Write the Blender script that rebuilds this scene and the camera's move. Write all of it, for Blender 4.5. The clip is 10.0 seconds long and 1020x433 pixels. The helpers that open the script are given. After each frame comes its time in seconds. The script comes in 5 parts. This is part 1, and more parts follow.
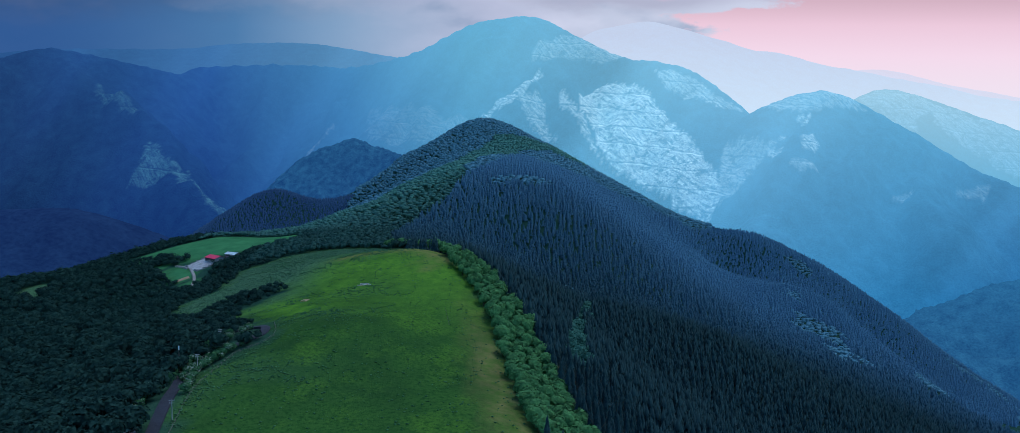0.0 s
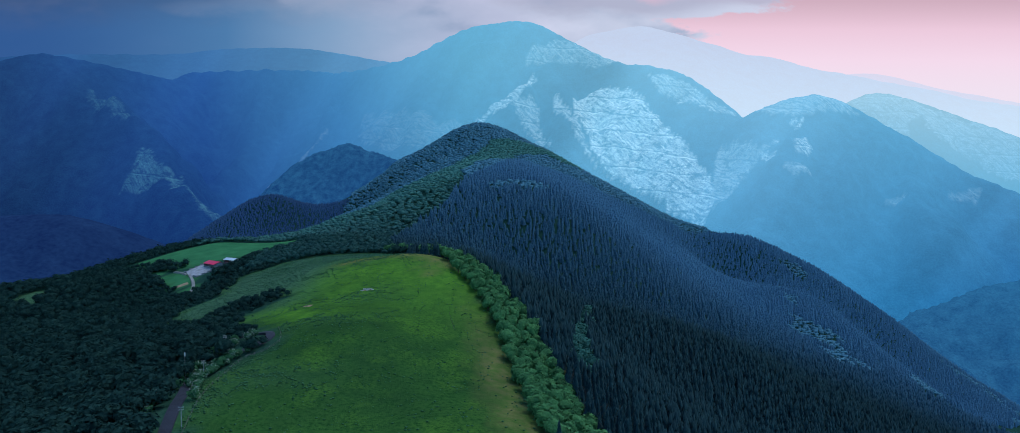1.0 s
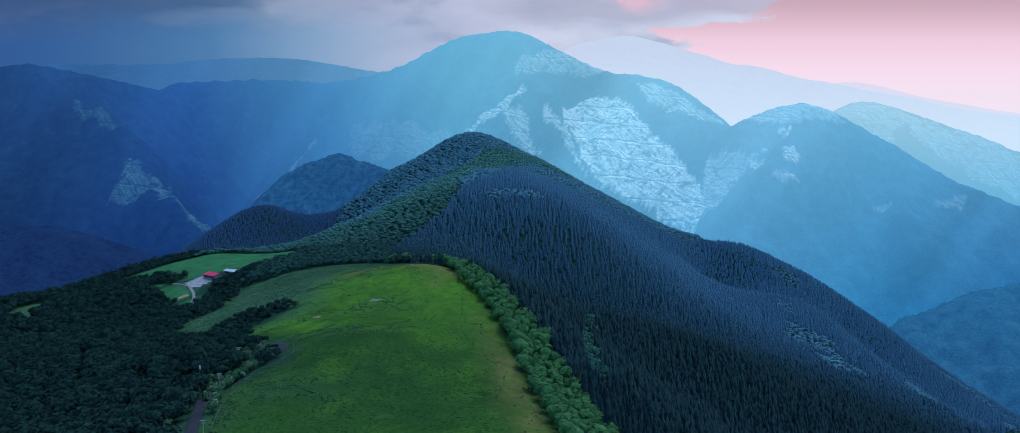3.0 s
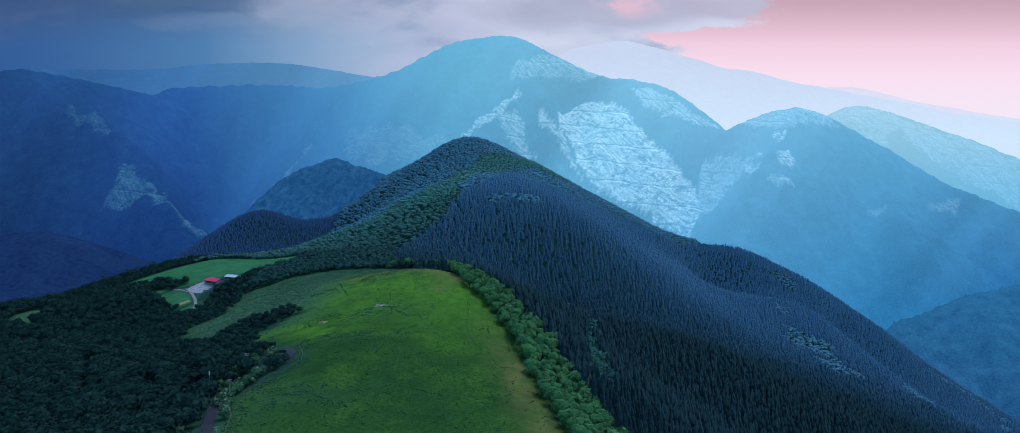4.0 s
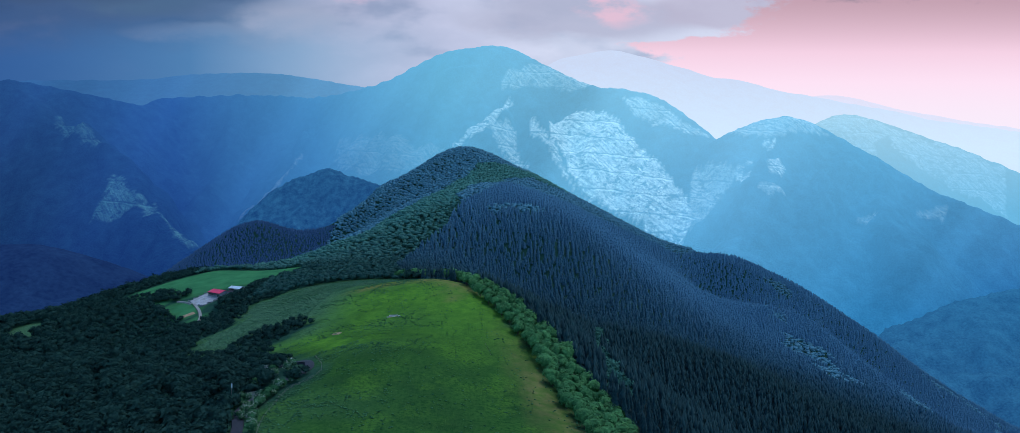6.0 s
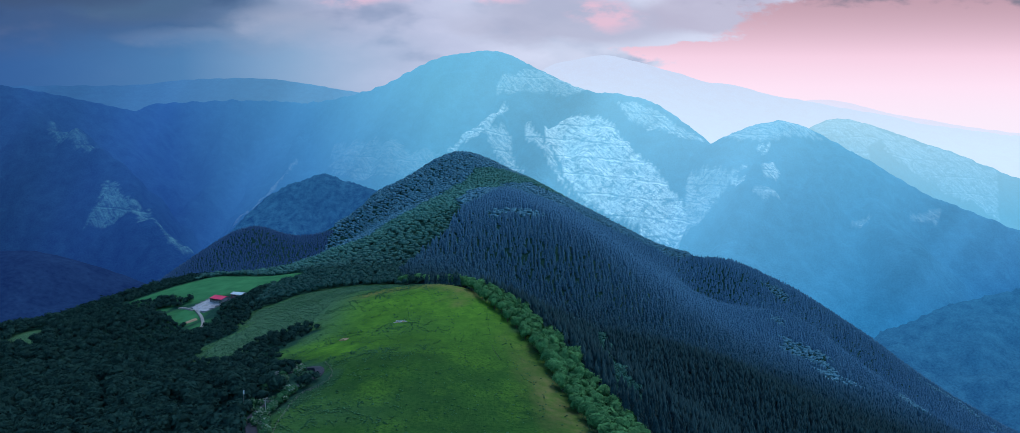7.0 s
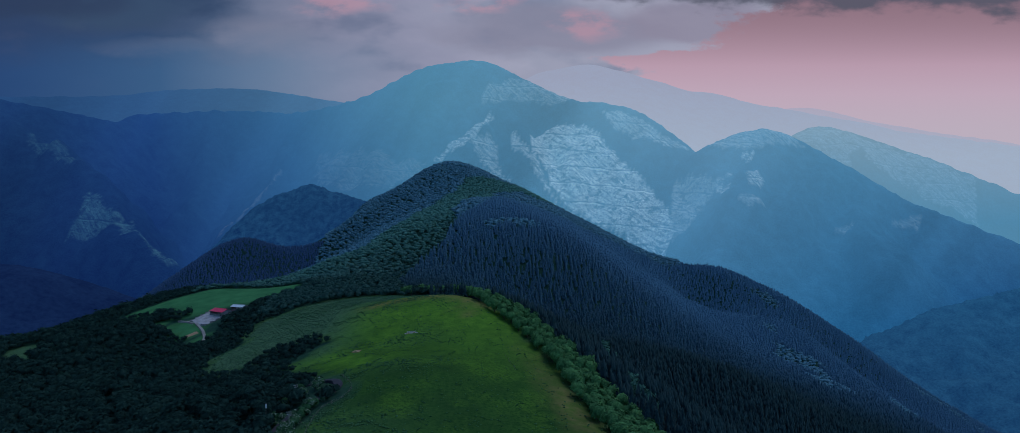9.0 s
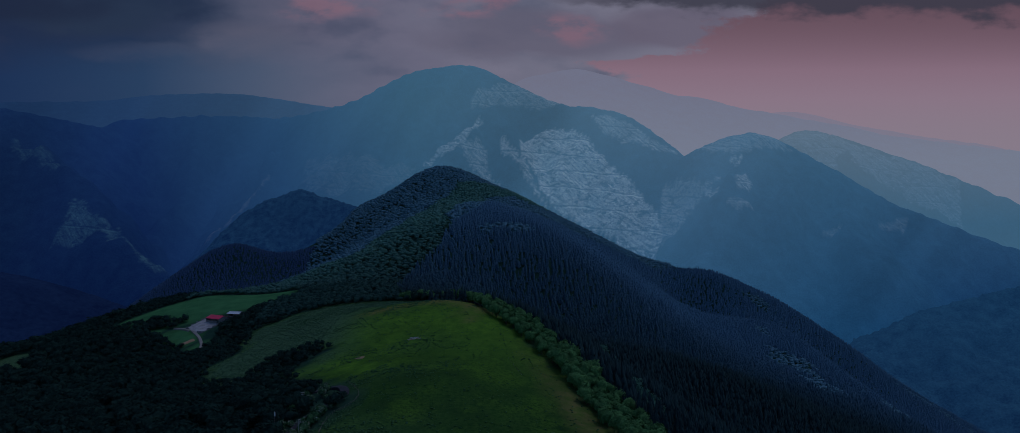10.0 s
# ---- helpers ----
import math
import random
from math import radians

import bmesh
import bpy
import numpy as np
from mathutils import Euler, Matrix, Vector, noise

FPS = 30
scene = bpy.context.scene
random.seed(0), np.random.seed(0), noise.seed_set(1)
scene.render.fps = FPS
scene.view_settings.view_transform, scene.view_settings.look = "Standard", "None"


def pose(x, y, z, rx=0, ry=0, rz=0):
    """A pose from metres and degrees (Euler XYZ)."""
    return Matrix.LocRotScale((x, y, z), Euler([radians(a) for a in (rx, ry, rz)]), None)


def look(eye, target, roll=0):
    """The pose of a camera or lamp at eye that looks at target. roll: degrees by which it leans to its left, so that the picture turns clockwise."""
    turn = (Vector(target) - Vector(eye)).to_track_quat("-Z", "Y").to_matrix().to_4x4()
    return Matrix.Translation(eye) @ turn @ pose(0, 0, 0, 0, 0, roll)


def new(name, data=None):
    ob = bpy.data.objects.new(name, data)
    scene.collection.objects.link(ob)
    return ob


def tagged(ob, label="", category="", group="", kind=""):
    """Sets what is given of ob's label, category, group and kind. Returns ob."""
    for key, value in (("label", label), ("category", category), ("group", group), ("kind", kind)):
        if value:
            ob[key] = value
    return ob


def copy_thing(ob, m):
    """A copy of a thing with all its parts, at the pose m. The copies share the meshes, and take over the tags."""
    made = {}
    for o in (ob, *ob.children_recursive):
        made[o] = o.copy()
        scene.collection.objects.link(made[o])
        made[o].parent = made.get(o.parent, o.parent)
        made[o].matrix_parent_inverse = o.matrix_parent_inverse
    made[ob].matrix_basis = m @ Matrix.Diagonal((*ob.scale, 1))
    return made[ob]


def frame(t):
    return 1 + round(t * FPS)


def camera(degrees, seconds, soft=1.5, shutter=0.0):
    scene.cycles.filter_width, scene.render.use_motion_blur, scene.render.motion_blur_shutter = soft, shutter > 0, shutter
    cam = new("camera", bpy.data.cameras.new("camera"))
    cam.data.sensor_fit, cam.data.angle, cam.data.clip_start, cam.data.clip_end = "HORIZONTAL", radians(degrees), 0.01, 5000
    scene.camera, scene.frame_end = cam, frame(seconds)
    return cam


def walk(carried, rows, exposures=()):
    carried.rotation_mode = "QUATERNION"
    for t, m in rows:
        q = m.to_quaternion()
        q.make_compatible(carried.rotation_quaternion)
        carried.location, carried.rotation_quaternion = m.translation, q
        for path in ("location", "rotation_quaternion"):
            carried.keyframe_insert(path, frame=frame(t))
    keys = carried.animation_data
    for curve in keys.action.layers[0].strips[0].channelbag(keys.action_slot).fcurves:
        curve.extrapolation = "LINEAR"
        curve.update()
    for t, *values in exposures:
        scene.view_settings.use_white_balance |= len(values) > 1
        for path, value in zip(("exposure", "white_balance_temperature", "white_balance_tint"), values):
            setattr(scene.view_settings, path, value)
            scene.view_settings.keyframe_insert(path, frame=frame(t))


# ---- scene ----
cam = camera(70.0, 10.0, 0.75)
PATH = [
    (0, (-0.001, -0.076, 100.018), (-0.88, 19.841, 98.416), 0.65),
    (0.5, (-2.884, -0.225, 99.975), (-3.666, 19.7, 98.435), 0.56),
    (1, (-5.811, -0.362, 99.958), (-6.496, 19.572, 98.481), 0.47),
    (1.5, (-8.784, -0.501, 99.966), (-9.375, 19.44, 98.551), 0.40),
    (2, (-11.808, -0.655, 99.995), (-12.308, 19.292, 98.642), 0.34),
    (2.5, (-14.887, -0.833, 100.043), (-15.298, 19.121, 98.753), 0.28),
    (4, (-24.495, -1.553, 100.279), (-24.656, 18.415, 99.178), 0.11),
    (4.5, (-27.837, -1.857, 100.384), (-27.917, 18.116, 99.345), 0.05),
    (5, (-31.256, -2.186, 100.499), (-31.256, 17.79, 99.524), -0.01),
    (5.5, (-34.758, -2.531, 100.626), (-34.675, 17.448, 99.713), -0.08),
    (7, (-45.807, -3.539, 101.065), (-45.456, 16.445, 100.341), -0.31),
    (7.5, (-49.69, -3.808, 101.233), (-49.234, 16.176, 100.57), -0.40),
    (8, (-53.681, -4.008, 101.413), (-53.11, 15.974, 100.812), -0.50),
    (8.5, (-57.787, -4.113, 101.606), (-57.087, 15.867, 101.065), -0.60),
    (9, (-62.014, -4.094, 101.814), (-61.167, 15.882, 101.333), -0.71),
    (9.5, (-66.366, -3.919, 102.039), (-65.354, 16.05, 101.616), -0.82),
    (10, (-70.852, -3.555, 102.282), (-69.65, 16.406, 101.917), -0.94),
]
# The picture fades down towards the end of the shot.
FADE = [(0.0, 0.0, 6500, 10), (2.5, 0.02, 6500, 10), (5.0, 0.10, 6500, 10), (7.5, 0.14, 6500, 10), (8.0, -0.10, 6500, 10), (8.5, -0.42, 6500, 11), (9.0, -0.85, 6450, 17), (9.5, -1.35, 6450, 22), (10.0, -1.95, 6450, 27)]
walk(cam, [(t, look(eye, target, roll)) for t, eye, target, roll in PATH], FADE)

# ---------------------------------------------------------------- sky and sun
SUN_TURN, SUN_HEIGHT = 60.0, 66.0  # degrees to the right of +y, degrees above the horizon


def link(tree, a, b):
    tree.links.new(a, b)


def make_world():
    world = bpy.data.worlds.new("evening_sky")
    scene.world = world
    world.use_nodes = True
    t = world.node_tree
    t.nodes.clear()
    N = t.nodes.new

    def value(op, a, b, c=None):
        n = N("ShaderNodeMath")
        n.operation = op
        for k, v in enumerate((a, b, c)):
            if isinstance(v, (int, float)):
                n.inputs[k].default_value = v
            elif v is not None:
                link(t, v, n.inputs[k])
        return n.outputs[0]

    def spread(v, lo, hi, out0=0.0, out1=1.0):
        n = N("ShaderNodeMapRange")
        n.interpolation_type = "SMOOTHSTEP"
        n.inputs["From Min"].default_value, n.inputs["From Max"].default_value = lo, hi
        n.inputs["To Min"].default_value, n.inputs["To Max"].default_value = out0, out1
        link(t, v, n.inputs["Value"])
        return n.outputs[0]

    def blend(f, a, b, way="MIX"):
        n = N("ShaderNodeMix")
        n.data_type, n.blend_type = "RGBA", way
        for sock, v in (("Factor", f), ("A", a), ("B", b)):
            if isinstance(v, tuple):
                n.inputs[sock].default_value = (*v, 1)
            elif isinstance(v, float):
                n.inputs[sock].default_value = v
            else:
                link(t, v, n.inputs[sock])
        return n.outputs["Result"]

    def ramp_of(v, stops):
        n = N("ShaderNodeValToRGB")
        e = n.color_ramp.elements
        e[0].position, e[0].color = stops[0][0], (*stops[0][1], 1)
        e[1].position, e[1].color = stops[-1][0], (*stops[-1][1], 1)
        for p, c in stops[1:-1]:
            e.new(p).color = (*c, 1)
        link(t, v, n.inputs[0])
        return n.outputs[0]

    out, bg = N("ShaderNodeOutputWorld"), N("ShaderNodeBackground")
    sky = N("ShaderNodeTexSky")
    sky.sky_type, sky.sun_disc = "NISHITA", False
    sky.sun_elevation, sky.sun_rotation = radians(SUN_HEIGHT), radians(SUN_TURN)
    clear = blend(1.0, sky.outputs[0], (0.120, 0.205, 0.250), "MULTIPLY")
    co, sep = N("ShaderNodeTexCoord"), N("ShaderNodeSeparateXYZ")
    link(t, co.outputs["Generated"], sep.inputs[0])
    x, y, z = (sep.outputs[k] for k in "XYZ")
    # place on the sky before the hills: sideways and up, both as slopes
    ahead = value("MAXIMUM", y, 0.05)
    side, up = value("DIVIDE", x, ahead), value("DIVIDE", z, ahead)

    def billow(scale, detail, rough, shift, flat=2.2):
        n, m = N("ShaderNodeTexNoise"), N("ShaderNodeCombineXYZ")
        link(t, side, m.inputs["X"])
        link(t, value("MULTIPLY", up, flat), m.inputs["Y"])
        m.inputs["Z"].default_value = shift
        n.inputs["Scale"].default_value, n.inputs["Detail"].default_value, n.inputs["Roughness"].default_value = scale, detail, rough
        link(t, m.outputs[0], n.inputs["Vector"])
        return value("SUBTRACT", n.outputs["Fac"], 0.5)

    big, fine, wisp = billow(5.0, 3.0, 0.5, 1.7), billow(15.0, 5.0, 0.55, 4.1), billow(6.0, 4.5, 0.52, 9.3)
    wa = value("MULTIPLY_ADD", fine, 0.10, value("MULTIPLY_ADD", big, 0.15, side))
    wh = value("MULTIPLY_ADD", wisp, 0.045, value("MULTIPLY_ADD", fine, 0.030, up))

    def cloud(a0, h0, ra, rh, lo=0.0, hi=0.9):
        """A soft-edged, ragged patch of sky: its middle and its half sizes."""
        da = value("DIVIDE", value("SUBTRACT", wa, a0), ra)
        dh = value("DIVIDE", value("SUBTRACT", wh, h0), rh)
        r = value("SQRT", value("ADD", value("MULTIPLY", da, da), value("MULTIPLY", dh, dh)), 0.0)
        return spread(value("SUBTRACT", 1.0, r), lo, hi)

    def over(under, f, colour, much=1.0):
        return blend(value("MULTIPLY", f, much), under, colour)

    # cloud bank: slate blue on one side, pale lavender towards the glow
    low = ramp_of(spread(wa, -0.75, 0.45), [(0.0, (0.045, 0.095, 0.225)), (0.14, (0.064, 0.125, 0.26)), (0.24, (0.11, 0.185, 0.33)), (0.34, (0.26, 0.33, 0.49)), (0.46, (0.39, 0.43, 0.60)), (0.60, (0.48, 0.52, 0.70)), (0.75, (0.53, 0.59, 0.76)), (1.0, (0.62, 0.66, 0.82))])
    # billows: lit shoulders and dim hollows
    low = over(low, value("MULTIPLY", spread(wisp, 0.0, 0.20), spread(side, -0.45, 0.0, 0.35, 1.0)), blend(1.0, low, (0.10, 0.085, 0.09), "ADD"))
    low = over(low, spread(wisp, -0.02, -0.20), blend(1.0, low, (0.62, 0.70, 0.77), "MULTIPLY"))
    # dark masses, a lit edge below them
    low = over(low, cloud(-0.48, 0.268, 0.12, 0.045, 0.0, 0.6), (0.068, 0.135, 0.250), 0.85)
    low = over(low, cloud(-0.29, 0.225, 0.11, 0.030, 0.0, 0.7), (0.34, 0.39, 0.54), 0.7)
    low = over(low, cloud(-0.62, 0.275, 0.20, 0.035, 0.0, 0.6), (0.048, 0.088, 0.185), 0.85)
    low = over(low, cloud(-0.40, 0.205, 0.15, 0.020, 0.0, 0.8), (0.27, 0.32, 0.46), 0.5)
    # blue air low over the ranges
    low = over(low, value("MULTIPLY", spread(wh, 0.245, 0.172), spread(side, 0.0, -0.34)), ramp_of(spread(side, -0.75, -0.1), [(0.0, (0.030, 0.105, 0.31)), (0.5, (0.075, 0.21, 0.43)), (1.0, (0.30, 0.46, 0.66))]), 0.9)
    # the pink opening and smaller gaps beside it
    pink = ramp_of(spread(up, 0.05, 0.275), [(0.0, (0.90, 0.76, 0.88)), (0.35, (0.92, 0.69, 0.83)), (0.62, (0.84, 0.59, 0.72)), (1.0, (0.48, 0.31, 0.38))])
    rim = value("ADD", value("MULTIPLY_ADD", spread(wh, 0.192, 0.206), 0.13, 0.18), value("MULTIPLY", value("MAXIMUM", value("SUBTRACT", wh, 0.212), 0.0), 1.7))
    rim = value("SUBTRACT", value("MULTIPLY_ADD", billow(22.0, 6.0, 0.62, 12.5), 0.16, value("MULTIPLY_ADD", fine, 0.16, side)), rim)
    low = over(low, cloud(0.11, 0.228, 0.20, 0.042, 0.0, 0.5), (0.41, 0.43, 0.58), 0.8)
    low = over(low, cloud(0.30, 0.240, 0.13, 0.036, 0.0, 0.5), (0.44, 0.42, 0.56), 0.75)
    low = blend(spread(rim, -0.012, 0.030), low, pink)
    for a0, h0, ra, rh in ((0.155, 0.236, 0.060, 0.026), (-0.16, 0.272, 0.080, 0.030), (0.02, 0.268, 0.060, 0.024)):
        low = over(low, value("MULTIPLY", cloud(a0, h0, ra, rh, 0.0, 0.6), spread(billow(16.0, 6.0, 0.62, 21.0), -0.16, 0.10)), (0.80, 0.50, 0.62), 0.7)
    # a white veil low over the ranges
    low = over(low, value("MULTIPLY", spread(up, 0.20, 0.05), spread(side, 0.0, 0.25)), (0.80, 0.82, 0.92), 0.35)
    # the dark underside of the cloud deck above it all
    deck = value("ADD", value("MULTIPLY_ADD", fine, 0.035, wh), spread(side, 0.42, 0.20, 0.0, -0.010))
    low = over(low, value("MULTIPLY", spread(deck, 0.252, 0.272), spread(side, 0.05, 0.25)), (0.15, 0.17, 0.235), 0.9)
    low = blend(spread(wh, 0.285, 0.36), low, (0.050, 0.075, 0.115))
    high = blend(value("MAXIMUM", spread(z, 0.38, 0.62), spread(sep.outputs["Y"], 0.15, -0.35)), low, clear)
    link(t, high, bg.inputs["Color"])
    link(t, bg.outputs[0], out.inputs[0])


make_world()
sun = new("sun", bpy.data.lights.new("sun", "SUN"))
sun.data.energy, sun.data.angle, sun.data.color = 0.95, radians(30), (1.0, 0.98, 0.94)
a, b = radians(SUN_TURN), radians(SUN_HEIGHT)
sun.matrix_world = look((0, 0, 400), (-math.sin(a) * math.cos(b), -math.cos(a) * math.cos(b), 400 - math.sin(b)))


# ---------------------------------------------------------------- small tools
def field_noise(x, y, size, seed=0, octaves=4, rough=0.5):
    """Smooth noise from -1 to 1 over the plan, its largest lumps that many metres wide."""
    rng = np.random.RandomState(seed)
    table = rng.rand(256, 256) * 2 - 1
    total, amp, norm = 0.0, 1.0, 0.0
    u, v = np.asarray(x, float) / size + 1000.3, np.asarray(y, float) / size + 1000.7
    for _ in range(octaves):
        i, j = np.floor(u).astype(int), np.floor(v).astype(int)
        fu, fv = u - i, v - j
        fu, fv = fu * fu * (3 - 2 * fu), fv * fv * (3 - 2 * fv)
        p = lambda di, dj: table[(i + di) & 255, (j + dj) & 255]
        total = total + amp * ((p(0, 0) * (1 - fu) + p(1, 0) * fu) * (1 - fv) + (p(0, 1) * (1 - fu) + p(1, 1) * fu) * fv)
        norm, amp, u, v = norm + amp, amp * rough, u * 2.03 + 17, v * 2.03 + 31
    return total / norm


def inside(poly, x, y):
    """Which of the places lie in the polygon."""
    x, y, hit = np.asarray(x, float), np.asarray(y, float), False
    for (x0, y0), (x1, y1) in zip(poly, poly[1:] + poly[:1]):
        if y0 != y1:
            hit = hit ^ (((y0 > y) != (y1 > y)) & (x < (x1 - x0) * (y - y0) / (y1 - y0) + x0))
    return hit


def off_line(line, x, y):
    """Distance in plan from a broken line."""
    best = np.full(np.shape(x), 1e9)
    for (x0, y0), (x1, y1) in zip(line, line[1:]):
        dx, dy = x1 - x0, y1 - y0
        s = np.clip(((x - x0) * dx + (y - y0) * dy) / (dx * dx + dy * dy), 0, 1)
        best = np.minimum(best, np.hypot(x - x0 - s * dx, y - y0 - s * dy))
    return best


def ramp(v, lo, hi):
    s = np.clip((v - lo) / (hi - lo), 0, 1)
    return s * s * (3 - 2 * s)


def mesh_of(name, verts, faces, material, smooth=False):
    """A mesh from numpy arrays: n x 3 places and m x 3 or m x 4 corners."""
    verts, faces = np.asarray(verts, np.float32), np.asarray(faces, np.int32)
    me, sides = bpy.data.meshes.new(name), faces.shape[1]
    me.vertices.add(len(verts)), me.loops.add(faces.size), me.polygons.add(len(faces))
    me.vertices.foreach_set("co", verts.ravel())
    me.loops.foreach_set("vertex_index", faces.ravel())
    me.polygons.foreach_set("loop_start", np.arange(len(faces), dtype=np.int32) * sides)
    me.polygons.foreach_set("use_smooth", np.full(len(faces), smooth))
    me.update(calc_edges=True)
    if material:
        me.materials.append(material)
    return me


def grid_faces(nx, ny):
    i = np.arange(nx * ny).reshape(ny, nx)
    return np.stack([i[:-1, :-1], i[:-1, 1:], i[1:, 1:], i[1:, :-1]], -1).reshape(-1, 4)


def part(name, bm, material, parent, label=""):
    """A bmesh as one mesh object under a thing or a part."""
    me = bpy.data.meshes.new(name)
    bm.normal_update()
    bm.to_mesh(me)
    bm.free()
    me.materials.append(material)
    ob = new(name, me)
    ob.parent = parent
    return tagged(ob, label)


def box(bm, x, y, z, sx, sy, sz, turn=0.0, bevel=0.0):
    """A box with its base centre at x, y, z."""
    got = bmesh.ops.create_cube(bm, size=1.0, matrix=Matrix.Translation((x, y, z + sz / 2)) @ Matrix.Rotation(turn, 4, "Z") @ Matrix.Diagonal((sx, sy, sz, 1)))
    if bevel:
        edges = {e for v in got["verts"] for e in v.link_edges}
        bmesh.ops.bevel(bm, geom=list(edges), offset=bevel, segments=1, affect="EDGES")
    return bm


def rod(bm, p, q, r0, r1=None, sides=8):
    """A tapered rod from p to q."""
    p, q = Vector(p), Vector(q)
    d = q - p
    m = Matrix.Translation((p + q) / 2) @ d.to_track_quat("Z", "Y").to_matrix().to_4x4()
    bmesh.ops.create_cone(bm, cap_ends=True, segments=sides, radius1=r0, radius2=r0 if r1 is None else r1, depth=d.length, matrix=m)
    return bm


# ---------------------------------------------------------------- materials
def surface(name, dark, light, scale, rough=0.85, fine=0.0, bump=0.3, metal=0.0, island=0.0, spec=0.3, thin=0.0, far_haze=None):
    """A two-tone rough surface: noise at a large and a fine scale, relief, and a difference from piece to piece."""
    m = bpy.data.materials.new(name)
    m.use_nodes = True
    t, N = m.node_tree, m.node_tree.nodes.new
    bsdf = t.nodes["Principled BSDF"]
    bsdf.inputs["Roughness"].default_value, bsdf.inputs["Metallic"].default_value = rough, metal
    bsdf.inputs["Specular IOR Level"].default_value = spec
    geo = N("ShaderNodeNewGeometry")
    big, small = N("ShaderNodeTexNoise"), N("ShaderNodeTexNoise")
    big.inputs["Scale"].default_value, big.inputs["Detail"].default_value = 1.0 / scale, 4.0
    small.inputs["Scale"].default_value, small.inputs["Detail"].default_value = 1.0 / (fine or scale / 8), 5.0
    for n in (big, small):
        link(t, geo.outputs["Position"], n.inputs["Vector"])
    add = N("ShaderNodeMath")
    add.operation = "ADD"
    link(t, big.outputs["Fac"], add.inputs[0])
    link(t, small.outputs["Fac"], add.inputs[1])
    last = add.outputs[0]
    if island:
        more = N("ShaderNodeMath")
        more.operation = "MULTIPLY_ADD"
        more.inputs[1].default_value = island
        link(t, geo.outputs["Random Per Island"], more.inputs[0])
        link(t, last, more.inputs[2])
        last = more.outputs[0]
    fac = N("ShaderNodeMapRange")
    fac.inputs["From Min"].default_value, fac.inputs["From Max"].default_value = 0.7 + island * 0.2, 1.3 + island * 0.8
    link(t, last, fac.inputs["Value"])
    mix = N("ShaderNodeMix")
    mix.data_type = "RGBA"
    mix.inputs["A"].default_value, mix.inputs["B"].default_value = (*dark, 1), (*light, 1)
    link(t, fac.outputs[0], mix.inputs["Factor"])
    if far_haze:
        # haze painted into the leaf colour, little by little bluer and paler up the hill
        dark2, light2, lo, hi = far_haze
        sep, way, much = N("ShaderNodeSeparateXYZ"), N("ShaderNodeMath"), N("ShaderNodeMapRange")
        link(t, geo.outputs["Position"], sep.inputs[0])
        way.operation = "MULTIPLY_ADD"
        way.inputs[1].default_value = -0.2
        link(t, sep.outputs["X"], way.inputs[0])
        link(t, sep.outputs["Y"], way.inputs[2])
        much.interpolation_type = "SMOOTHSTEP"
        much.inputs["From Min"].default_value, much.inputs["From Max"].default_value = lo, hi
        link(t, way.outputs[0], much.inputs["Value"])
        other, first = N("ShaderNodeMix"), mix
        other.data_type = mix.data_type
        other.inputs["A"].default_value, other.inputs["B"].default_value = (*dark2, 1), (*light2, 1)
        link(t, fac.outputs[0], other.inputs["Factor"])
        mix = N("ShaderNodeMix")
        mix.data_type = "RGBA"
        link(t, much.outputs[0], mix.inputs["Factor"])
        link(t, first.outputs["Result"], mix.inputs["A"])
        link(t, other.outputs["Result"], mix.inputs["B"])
    link(t, mix.outputs["Result"], bsdf.inputs["Base Color"])
    if bump:
        b = N("ShaderNodeBump")
        b.inputs["Strength"].default_value, b.inputs["Distance"].default_value = bump, (fine or scale / 8)
        link(t, small.outputs["Fac"], b.inputs["Height"])
        link(t, b.outputs[0], bsdf.inputs["Normal"])
    if thin:
        # leaves let some light through
        trans, both = N("ShaderNodeBsdfTranslucent"), N("ShaderNodeMixShader")
        both.inputs[0].default_value = thin
        link(t, mix.outputs["Result"], trans.inputs["Color"])
        link(t, bsdf.outputs[0], both.inputs[1])
        link(t, trans.outputs[0], both.inputs[2])
        link(t, both.outputs[0], t.nodes["Material Output"].inputs["Surface"])
    return m


